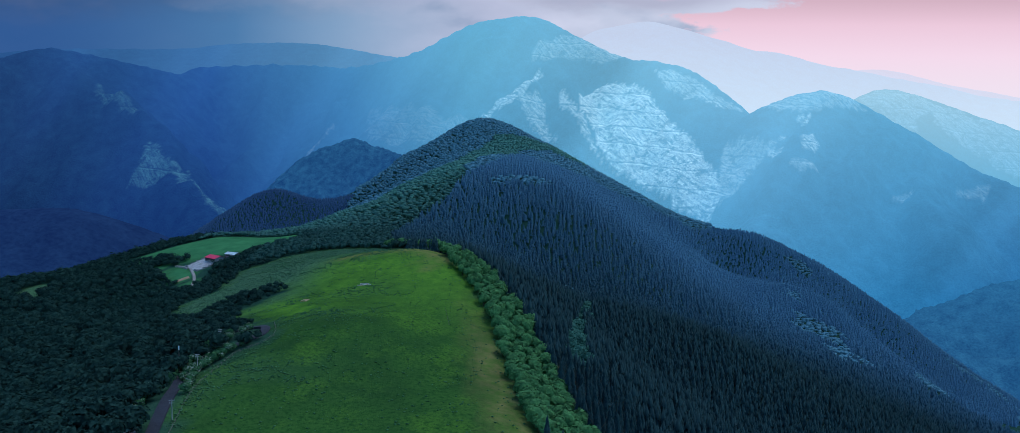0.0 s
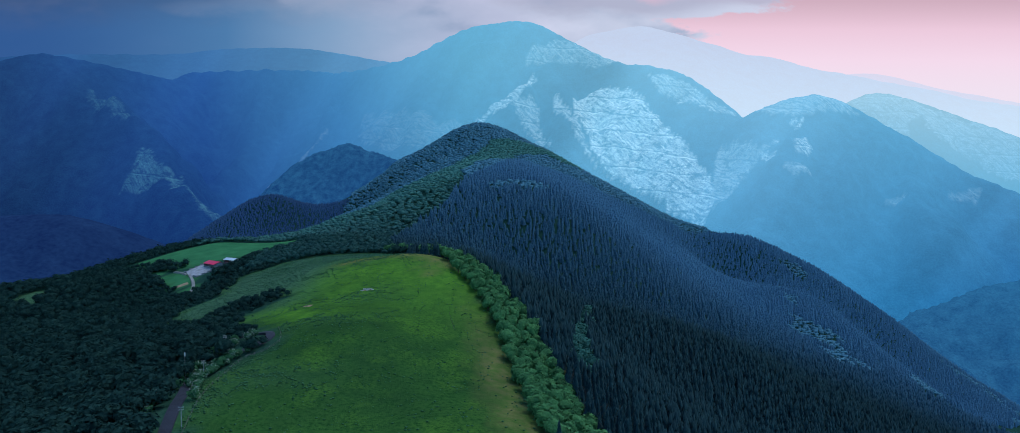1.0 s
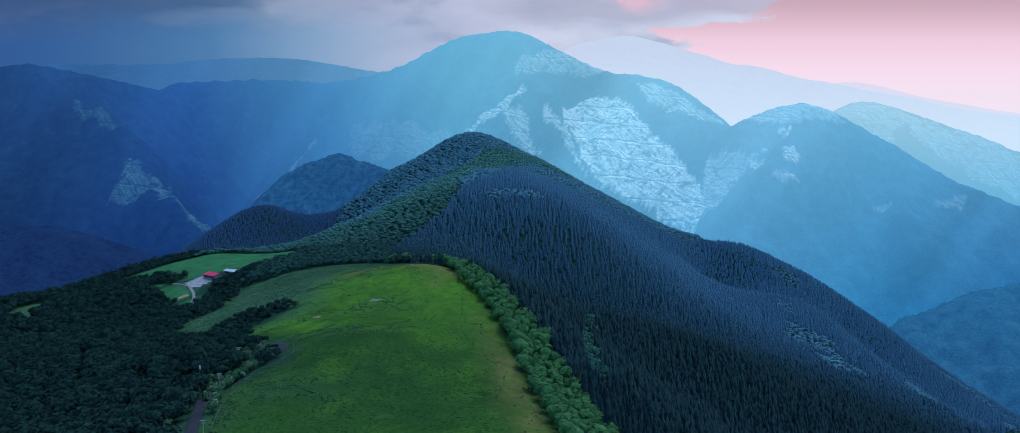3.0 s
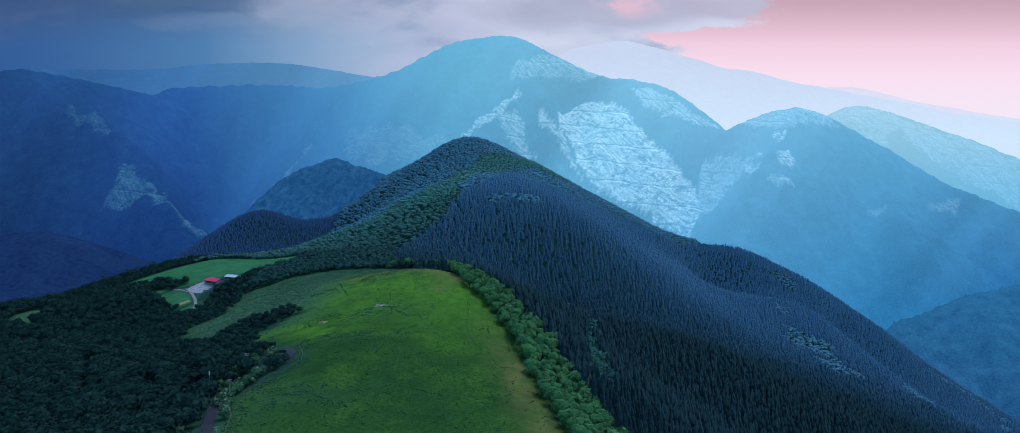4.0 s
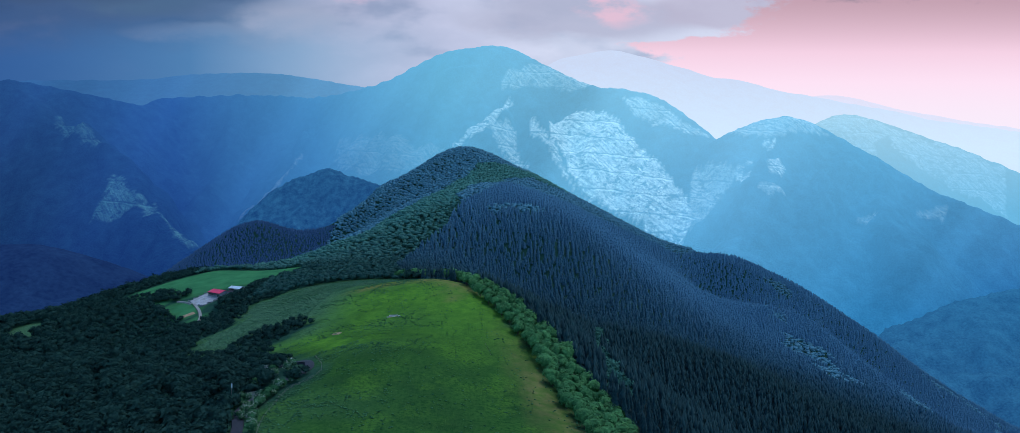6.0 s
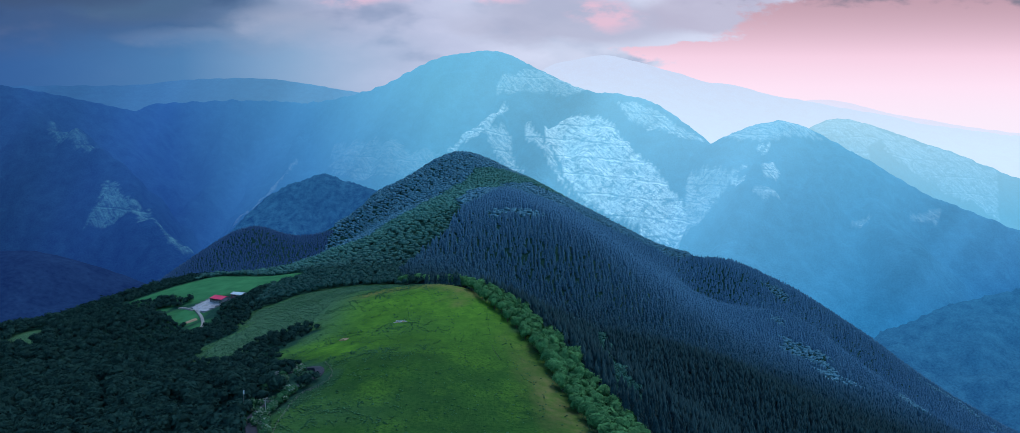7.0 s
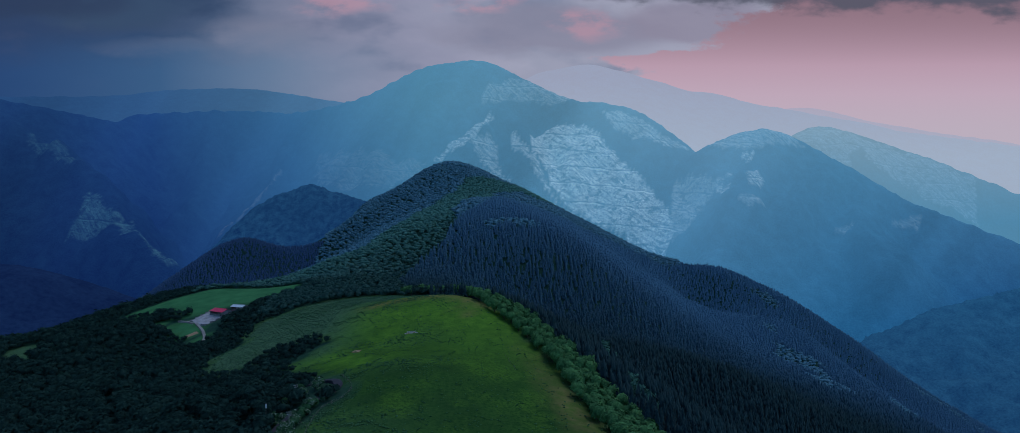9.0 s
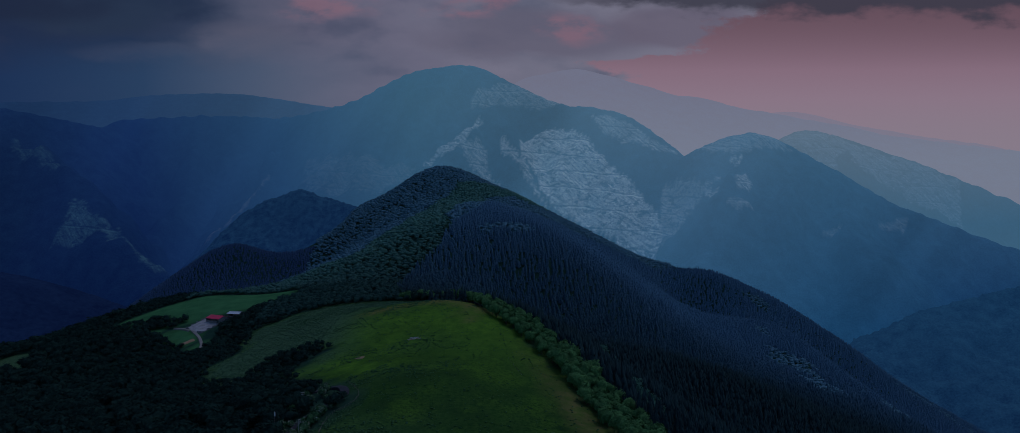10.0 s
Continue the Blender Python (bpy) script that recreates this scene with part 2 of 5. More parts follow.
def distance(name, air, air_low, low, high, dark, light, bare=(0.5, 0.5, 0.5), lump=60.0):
    """A far range, part of the backdrop: dim woods, with the blue haze of many kilometres painted on as emission."""
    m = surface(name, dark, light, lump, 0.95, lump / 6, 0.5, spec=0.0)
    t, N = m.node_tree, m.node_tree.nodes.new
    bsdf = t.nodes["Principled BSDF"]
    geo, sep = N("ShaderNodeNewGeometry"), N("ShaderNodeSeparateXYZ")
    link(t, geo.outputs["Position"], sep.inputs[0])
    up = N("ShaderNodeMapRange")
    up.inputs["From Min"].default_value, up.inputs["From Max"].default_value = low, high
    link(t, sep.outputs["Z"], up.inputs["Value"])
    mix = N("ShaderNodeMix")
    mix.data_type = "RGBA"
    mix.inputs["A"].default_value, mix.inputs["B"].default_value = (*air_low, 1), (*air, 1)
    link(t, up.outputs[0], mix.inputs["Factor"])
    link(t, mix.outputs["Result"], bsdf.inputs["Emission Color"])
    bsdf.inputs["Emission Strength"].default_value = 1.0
    # cleared slopes, bare and pale
    cut = N("ShaderNodeAttribute")
    cut.attribute_name = "cleared"
    # down its fall lines run streaks, across them terraces and tracks; scrub is left standing
    def value(op, a, b, c=0.0):
        n = N("ShaderNodeMath")
        n.operation = op
        for k, v in enumerate((a, b, c)):
            if isinstance(v, (int, float)):
                n.inputs[k].default_value = v
            else:
                link(t, v, n.inputs[k])
        return n.outputs[0]

    def spread(v, lo, hi, out0=0.0, out1=1.0):
        n = N("ShaderNodeMapRange")
        n.inputs["From Min"].default_value, n.inputs["From Max"].default_value = lo, hi
        n.inputs["To Min"].default_value, n.inputs["To Max"].default_value = out0, out1
        link(t, v, n.inputs["Value"])
        return n.outputs[0]

    def speckle(size, detail, rough=0.55, where=None):
        n = N("ShaderNodeTexNoise")
        n.inputs["Scale"].default_value, n.inputs["Detail"].default_value, n.inputs["Roughness"].default_value = 1 / size, detail, rough
        link(t, where or geo.outputs["Position"], n.inputs["Vector"])
        return n.outputs["Fac"]

    px, py, pz = (sep.outputs[k] for k in "XYZ")
    across = value("MULTIPLY_ADD", px, 0.6, value("MULTIPLY", py, 0.8))
    down = value("MULTIPLY_ADD", px, 0.8, value("MULTIPLY", py, -0.6))
    along = N("ShaderNodeCombineXYZ")
    link(t, across, along.inputs["X"])
    link(t, value("MULTIPLY", down, 0.14), along.inputs["Y"])
    streak = spread(speckle(7.0, 6.0, 0.66, along.outputs[0]), 0.36, 0.58, 0.30, 1.0)
    grain = spread(speckle(7.0, 4.0, 0.6), 0.36, 0.56, 0.45, 1.0)
    bend = speckle(120.0, 3.0)
    furrow = spread(value("SINE", value("MULTIPLY_ADD", speckle(35.0, 3.0), 5.0, value("MULTIPLY", across, 0.50)), 0.0), -1.0, 0.0, 0.72, 1.0)
    level = value("MULTIPLY_ADD", bend, 40.0, value("MULTIPLY_ADD", px, 0.10, pz))
    shade = spread(value("SINE", value("MULTIPLY", level, 0.105), 0.0), 0.92, 0.99, 1.0, 0.45)
    track = spread(value("SINE", value("MULTIPLY_ADD", level, 0.105, 0.35), 0.0), 0.95, 0.99, 0.0, 0.45)
    broken = spread(speckle(70.0, 3.0), 0.44, 0.58)
    scrub = spread(speckle(24.0, 7.0, 0.66), 0.39, 0.48, 0.25, 1.0)
    much = value("MULTIPLY", value("MULTIPLY", value("MULTIPLY", streak, grain), furrow), value("MULTIPLY", shade, scrub))
    much = value("MULTIPLY", value("MINIMUM", value("MULTIPLY_ADD", track, broken, much), 1.0), 1.6)
    lay = N("ShaderNodeMix")
    lay.data_type, lay.name = "RGBA", "felled"
    was = bsdf.inputs["Base Color"].links[0].from_socket
    link(t, value("MULTIPLY", cut.outputs["Fac"], much), lay.inputs["Factor"])
    link(t, was, lay.inputs["A"])
    lay.inputs["B"].default_value = (*bare, 1)
    # green felled slopes with some scrub
    green, over = N("ShaderNodeAttribute"), N("ShaderNodeMix")
    green.attribute_name = "pasture"
    over.data_type = "RGBA"
    link(t, value("MULTIPLY", green.outputs["Fac"], much), over.inputs["Factor"])
    link(t, lay.outputs["Result"], over.inputs["A"])
    over.inputs["B"].default_value = (0.20, 0.42, 0.30, 1)
    link(t, over.outputs["Result"], bsdf.inputs["Base Color"])
    return m


# The second pair of needle colours has the hill's haze painted in.
CONIFER = surface("cedar_needles", (0.008, 0.025, 0.030), (0.018, 0.050, 0.055), 9.0, 0.9, 1.0, 0.0, island=0.5, spec=0.08, far_haze=((0.048, 0.124, 0.200), (0.054, 0.142, 0.216), 560, 920))
# Spur woods: blue distance haze is painted into the needle colour.
HAZED_SPRUCE = surface("hazed_spruce_needles", (0.020, 0.054, 0.122), (0.026, 0.070, 0.140), 14.0, 0.9, 1.5, 0.0, island=0.3, spec=0.15)
LEAVES = surface("broad_leaves", (0.006, 0.020, 0.020), (0.030, 0.072, 0.058), 11.0, 0.8, 2.5, 0.0, island=0.4, spec=0.0, thin=0.2)
# Hill broadleaves: base colour made bluer and paler to stand for haze.
HAZED_OAK = surface("hazed_oak_leaves", (0.060, 0.166, 0.226), (0.078, 0.206, 0.258), 10.0, 0.8, 2.0, 0.0, island=0.1, spec=0.2)
ALDER = surface("alder_leaves", (0.018, 0.072, 0.060), (0.050, 0.150, 0.112), 9.0, 0.8, 2.0, 0.0, island=0.15, spec=0.05)
BEECH = surface("beech_leaves", (0.015, 0.052, 0.050), (0.042, 0.112, 0.088), 10.0, 0.8, 2.0, 0.0, island=0.1, spec=0.1, far_haze=((0.046, 0.142, 0.130), (0.082, 0.222, 0.168), 660, 940))
MAPLE = surface("maple_leaves", (0.014, 0.047, 0.045), (0.036, 0.098, 0.078), 10.0, 0.8, 2.0, 0.0, island=0.12, spec=0.05)
FRESH = surface("fresh_leaves", (0.026, 0.098, 0.036), (0.090, 0.240, 0.078), 7.0, 0.8, 1.2, 0.0, island=0.2, spec=0.1)
SHRUB = surface("shrub_leaves", (0.016, 0.056, 0.028), (0.052, 0.140, 0.060), 5.0, 0.8, 1.2, 0.0, island=0.3, spec=0.0)
BLOSSOM = surface("white_blossom", (0.22, 0.27, 0.21), (0.56, 0.60, 0.54), 3.0, 0.8, 0.5, 0.0, island=0.4, spec=0.0, thin=0.3)
SCRUB = surface("scrub_leaves", (0.030, 0.084, 0.048), (0.080, 0.172, 0.100), 6.0, 0.85, 0.8, 0.0, island=0.4, spec=0.0)
TUFT = surface("fern_tufts", (0.030, 0.092, 0.040), (0.070, 0.165, 0.078), 9.0, 0.85, 0.6, 0.0, island=0.3, spec=0.0)
BARK = surface("bark", (0.04, 0.03, 0.02), (0.12, 0.09, 0.07), 0.5, 0.9)

# ---------------------------------------------------------------- the near hills
# Spot heights: x, y, z.
MEADOW = np.array([
    (-70, 0, -8), (-140, 120, 4), (60, 120, -30), (-118, 225, 11), (-11, 240, 8), (-72, 236, 9), (-98, 280, 16), (-57, 282, 12),
    (-113, 242, 12), (-142, 246, 12), (-136, 304, 16), (-126, 323, 19), (-100, 408, 26), (-47, 361, 18), (-84, 325, 24), (-74, 478, 37),
    (-133, 540, 29), (-175, 530, 23), (-199, 450, 11), (-154, 430, 21), (-20, 370, 15), (-36, 430, 25), (-150, 250, 8),
    (-238, 335, -11), (-220, 348, -4), (-265, 578, 12), (-259, 530, 2), (-311, 690, 20), (-243, 680, 23), (-364, 640, 6), (-30, 300, 9)])
HILL = np.array([
    (21, 474, -13), (73, 473, -46), (144, 575, -53), (250, 640, -103), (480, 830, -192), (109, 704, -43), (44, 733, 7), (235, 948, -66),
    (-24, 709, 6), (-85, 660, 22), (-124, 758, 50), (-48, 793, 66), (9, 767, 44), (-62, 990, 97), (-171, 1177, 92), (-218, 1440, 123), (-186, 1440, 147), (-154, 1442, 165), (-109, 1445, 174), (-70, 1430, 164), (-44, 1410, 149), (18, 1350, 117),
    (130, 1260, 49), (233, 1210, -21), (369, 1258, -43), (404, 1062, -100), (537, 1135, -206), (623, 1260, -181), (765, 1280, -277),
    (-253, 708, 18), (-288, 960, 4), (-292, 1450, 88), (-315, 1300, 50), (-316, 1200, 8), (-308, 1100, -6), (298, 1195, -90), (522, 1260, -117), (829, 1290, -318), (30, 260, -8)])
SIDES = np.array([
    (-432, 1180, 38), (-582, 1150, -45), (-372, 1150, -22), (-400, 1420, -60), (-441, 650, -16), (-503, 650, -24), (-406, 760, -8), (-360, 497, -24), (-420, 569, -22),
    (-640, 300, -120), (-600, 800, -120), (-800, 1300, -250), (-330, 1750, -60), (-110, 1750, 20), (300, 1650, -190), (800, 1700, -400), (1100, 1000, -380),
    (700, 500, -260), (400, 200, -170), (200, 300, -105), (200, 0, -100), (-300, 0, -40), (-330, 420, -24), (-450, 950, -60), (-327, 200, -40), (1000, 1400, -400)])
def curved_sheet(knots):
    """A smooth sheet through spot heights (thin-plate spline)."""
    k, n = knots[:, :2] / 500.0, len(knots)
    def kernel(d2):
        return np.where(d2 > 0, d2 * np.log(np.maximum(d2, 1e-12)), 0.0)
    a = np.zeros((n + 3, n + 3))
    a[:n, :n] = kernel(((k[:, None] - k[None]) ** 2).sum(-1)) + np.eye(n) * 2e-4
    a[:n, n], a[:n, n + 1:] = 1, k
    a[n:, :n] = a[:n, n:].T
    w = np.linalg.solve(a, np.r_[knots[:, 2], 0, 0, 0])
    def height(x, y):
        x, y = np.asarray(x, float) / 500, np.asarray(y, float) / 500
        z = w[n] + w[n + 1] * x + w[n + 2] * y
        for (kx, ky), c in zip(k, w[:n]):
            z = z + c * kernel((x - kx) ** 2 + (y - ky) ** 2)
        return z
    return height
hills = curved_sheet(np.concatenate([MEADOW, HILL, SIDES]))


def ground_height(x, y):
    """The land: the near hills, which sink into a wide valley."""
    x, y = np.asarray(x, float), np.asarray(y, float)
    out = np.maximum(np.maximum(ramp(-x, 620, 1000), ramp(x, 820, 1250)), np.maximum(ramp(y, 1550, 1950), ramp(-y, 60, 450)))
    xc, yc = np.clip(x, -1000, 1250), np.clip(y, -450, 1950)
    z = hills(xc, yc) + 1.2 * field_noise(x, y, 40, 2) + 4.0 * field_noise(x, y, 90, 6, 3) * ramp(y, 560, 800)
    return np.maximum(z, -430) * (1 - out) - 430 * out


# Plan of what grows where.
MEADOW_EDGE = [(-114, 190), (-121, 225), (-131, 258), (-135, 278), (-129, 296), (-121, 305), (-120, 317), (-129, 337), (-151, 365), (-161, 390), (-144, 417),
               (-156, 436), (-186, 429), (-195, 397), (-221, 419), (-233, 457), (-219, 485), (-227, 535), (-200, 560), (-165, 566), (-128, 566), (-100, 520), (-80, 500),
               (-58, 480), (-52, 457), (-34, 407), (-22, 363), (-13, 318), (-5, 272), (1, 239), (8, 190)]
FIELD_EDGE = [(-378, 630), (-340, 618), (-302, 600), (-290, 594), (-275, 598), (-250, 602), (-229, 608), (-213, 636), (-240, 690), (-312, 696), (-345, 670)]
GLADE_EDGE = [(-331, 591), (-289, 582), (-274, 563), (-267, 535), (-285, 546), (-311, 573)]
WOOD_GLADE = [(-452, 600), (-456, 622), (-438, 632), (-412, 588), (-420, 572), (-436, 580)]
FARM_EDGE = [(-302, 587), (-285, 602), (-247, 604), (-247, 584), (-259, 572), (-260, 530), (-273, 524), (-288, 564)]
HEDGE_LINE = [(-60, 492), (-46, 455), (-28, 412), (-14, 363), (-5, 318), (3, 275), (11, 235)]
BAND_LINE = [(-176, 714), (-149, 775), (-116, 898), (-76, 1120), (-15, 1290), (60, 1330)]
ROAD_LINE = [(-110, 180), (-125, 225), (-135, 258), (-142, 280), (-138, 297), (-130, 311), (-126, 320), (-129, 330), (-138, 334), (-152, 332), (-172, 322)]


def fern_cover(x, y):
    """How thickly ferns stand in the grass: mostly on the meadow's western half."""
    return ramp(-x, 55, 140) * ramp(field_noise(x, y, 30, 53), -0.25, 0.45)


def build_ground():
    gx = np.sinh(np.linspace(-2.9, 2.9, 330)) / np.sinh(2.9) * 4600 - 100
    s = np.linspace(0, 1, 350)
    gy = -500 + 5300 * (0.22 * s + 0.78 * s ** 3.2)
    x, y = np.meshgrid(gx, gy)
    z = ground_height(x, y)
    me = mesh_of("ground", np.stack([x, y, z], -1).reshape(-1, 3), grid_faces(len(gx), len(gy)), None, True)
    wob = 3.0 * field_noise(x, y, 14, 5)
    grass = np.maximum.reduce([inside(p, x + wob, y + wob) for p in (MEADOW_EDGE, FIELD_EDGE, GLADE_EDGE, WOOD_GLADE)]).astype(float)
    dry = 1.15 * np.exp(-(off_line(HEDGE_LINE, x, y) - 17) ** 2 / 50) * ramp(-y, -430, -300) + 1.9 * np.exp(-off_line([(-60, 468), (-80, 486), (-104, 494), (-130, 488)], x, y) ** 2 / 90) + 0.9 * np.exp(-off_line([(-74, 452), (-70, 436)], x, y) ** 2 / 16)
    dry = np.clip(dry * (0.8 + 0.6 * field_noise(x, y, 12, 8)), 0, 1)
    scrub = np.maximum(ramp(-x, 120, 165) * ramp(y, 360, 400), ramp(y, 500, 530)) * inside(MEADOW_EDGE, x, y)
    scrub = np.maximum(scrub, 0.8 * inside(WOOD_GLADE, x + wob, y + wob))
    scrub = np.maximum(scrub, 0.28 * fern_cover(x, y) * inside(MEADOW_EDGE, x, y))
    scrub = np.maximum(scrub, 0.35 * np.exp(-(off_line(ROAD_LINE, x, y) / 5.5) ** 4))
    lush_lit = np.exp(-(off_line([(-156, 382), (-141, 387), (-131, 372), (-119, 356)], x, y) / 9) ** 2) * np.clip(0.95 + 0.5 * field_noise(x, y, 10, 31), 0, 1)
    scrub = scrub * (1 - 0.8 * lush_lit)
    # besides the lush patch, light and haze painted in: grass brighter farther off
    lush_lit = np.maximum(lush_lit, 0.8 * ramp(y, 300, 450) * np.clip(0.75 + 0.7 * field_noise(x, y, 26, 32), 0, 1) * inside(MEADOW_EDGE, x, y))
    field = np.maximum(inside(FIELD_EDGE, x + wob, y + wob), inside(GLADE_EDGE, x + wob, y + wob)).astype(float)
    for name, values in (("grass", grass), ("dry", dry), ("scrub", scrub), ("field", field), ("lush_lit", lush_lit)):
        me.attributes.new(name, "FLOAT", "POINT").data.foreach_set("value", values.ravel().astype(np.float32))
    m = surface("ground", (0.010, 0.036, 0.028), (0.026, 0.070, 0.050), 6.0, 0.95, 0.6, 0.5, spec=0.0)
    t, N = m.node_tree, m.node_tree.nodes.new
    bsdf, geo = t.nodes["Principled BSDF"], N("ShaderNodeNewGeometry")
    last = bsdf.inputs["Base Color"].links[0].from_socket

    def noise_mix(ca, cb, scale, lo, hi):
        n, r, mx = N("ShaderNodeTexNoise"), N("ShaderNodeMapRange"), N("ShaderNodeMix")
        n.inputs["Scale"].default_value, n.inputs["Detail"].default_value, n.inputs["Roughness"].default_value = 1 / scale, 8.0, 0.62
        link(t, geo.outputs["Position"], n.inputs["Vector"])
        r.inputs["From Min"].default_value, r.inputs["From Max"].default_value = lo, hi
        link(t, n.outputs["Fac"], r.inputs["Value"])
        mx.data_type = "RGBA"
        link(t, r.outputs[0], mx.inputs["Factor"])
        for sock, c in (("A", ca), ("B", cb)):
            if isinstance(c, tuple):
                mx.inputs[sock].default_value = (*c, 1)
            else:
                link(t, c, mx.inputs[sock])
        return mx.outputs["Result"]

    green = noise_mix((0.022, 0.058, 0.019), (0.038, 0.100, 0.022), 38.0, 0.38, 0.60)
    green = noise_mix(green, (0.070, 0.158, 0.022), 24.0, 0.50, 0.74)
    green = noise_mix((0.014, 0.056, 0.014), green, 1.5, 0.33, 0.56)
    brown = noise_mix((0.090, 0.140, 0.030), (0.20, 0.160, 0.062), 5.0, 0.35, 0.65)
    lush_lit_green = noise_mix((0.060, 0.165, 0.022), (0.112, 0.245, 0.028), 6.0, 0.35, 0.65)
    rough = noise_mix((0.028, 0.074, 0.040), (0.080, 0.158, 0.084), 1.6, 0.38, 0.6)
    crop = noise_mix((0.032, 0.128, 0.054), (0.052, 0.186, 0.076), 18.0, 0.35, 0.65)
    for name, colour in (("grass", green), ("lush_lit", lush_lit_green), ("scrub", rough), ("dry", brown), ("field", crop)):
        at, mx = N("ShaderNodeAttribute"), N("ShaderNodeMix")
        at.attribute_name = name
        mx.data_type = "RGBA"
        link(t, at.outputs["Fac"], mx.inputs["Factor"])
        link(t, last, mx.inputs["A"])
        link(t, colour, mx.inputs["B"])
        last = mx.outputs["Result"]
    link(t, last, bsdf.inputs["Base Color"])
    me.materials.append(m)
    return tagged(new("ground", me), "green meadow and dark forest floor on rolling hills", "ground", kind="structure")


build_ground()


# ---------------------------------------------------------------- the far ranges
def rounded(line, n=4):
    """A curve through the points of a crest."""
    p = [np.array(q, float) for q in line]
    p, out = [2 * p[0] - p[1]] + p + [2 * p[-1] - p[-2]], []
    for a, b, c, d in zip(p, p[1:], p[2:], p[3:]):
        for s in np.arange(n) / n:
            out.append(tuple(0.5 * (2 * b + (c - a) * s + (2 * a - 5 * b + 4 * c - d) * s * s + (3 * b - a - 3 * c + d) * s ** 3)))
    return out + [tuple(p[-2])]


def ridge_field(x, y, ridges, slope, floor):
    """Height of slopes that fall from several crests."""
    best = np.full(x.shape, -1e9)
    near = np.full(x.shape, 1e9)
    for line in ridges:
        for (x0, y0, z0), (x1, y1, z1) in zip(line, line[1:]):
            dx, dy = x1 - x0, y1 - y0
            s = np.clip(((x - x0) * dx + (y - y0) * dy) / (dx * dx + dy * dy), 0, 1)
            d = np.hypot(x - x0 - s * dx, y - y0 - s * dy)
            h = z0 + (z1 - z0) * s - slope * (d - 22 * (1 - np.exp(-d / 25)))
            best = np.logaddexp(best / 9, h / 9) * 9
            near = np.minimum(near, d)
    return np.maximum(best, floor), near


def build_range(name, label, ridges, slope, material, step=14.0, reach=900.0, seed=1, rough=1.0, clear=(), floor=-460.0, front=None, crests=(0,), grain=1.8):
    ridges = [rounded(line) for line in ridges]
    pts = np.array([p for line in ridges for p in line], float)
    x0, x1 = pts[:, 0].min() - reach, pts[:, 0].max() + reach
    y0, y1 = pts[:, 1].min() - (front or reach), pts[:, 1].max() + 250
    gx, gy = np.arange(x0, x1, step), np.arange(y0, y1, step)
    x, y = np.meshgrid(gx, gy)
    wx, wy = x + 40 * field_noise(x, y, 260, seed + 7), y + 40 * field_noise(x, y, 260, seed + 9)
    fade = np.minimum.reduce([ramp(off_line([(p[0], p[1]) for p in ridges[k]], x, y), 0, 160) for k in crests])
    z, near = ridge_field(x * (1 - fade) + wx * fade, y * (1 - fade) + wy * fade, ridges, slope, floor - 60)
    gully = np.abs(field_noise(x, y, 190, seed, 3, 0.55))
    z = z + rough * fade * (90 * gully - 40 + 22 * np.abs(field_noise(x, y, 70, seed + 3, 3)) - 9)
    z = z + rough * (3.0 * field_noise(x, y, 18, seed + 5, 2) + 7.0 * fade * field_noise(x, y, 42, seed + 6, 3, 0.6))
    z = z + grain * (np.abs(field_noise(x, y, 2.2 * step, seed + 15, 2)) * 2 - 0.6)
    open_slopes = {"cleared": np.zeros(x.shape), "pasture": np.zeros(x.shape)}
    for poly, weight, *kind in clear:
        w, kind = 14 * field_noise(x, y, 50, seed + 11), (kind or ["cleared"])[0]
        open_slopes[kind] = np.maximum(open_slopes[kind], weight * inside(poly, x + w, y + w))
    me = mesh_of(name, np.stack([x, y, z], -1).reshape(-1, 3), grid_faces(len(gx), len(gy)), material, True)
    for kind, much in open_slopes.items():
        me.attributes.new(kind, "FLOAT", "POINT").data.foreach_set("value", much.ravel().astype(np.float32))
    return tagged(new(name, me), label, "mountain", kind="structure")


W1, W2 = (0.005, 0.020, 0.034), (0.017, 0.060, 0.085)
D1 = (0.006, 0.022, 0.034)


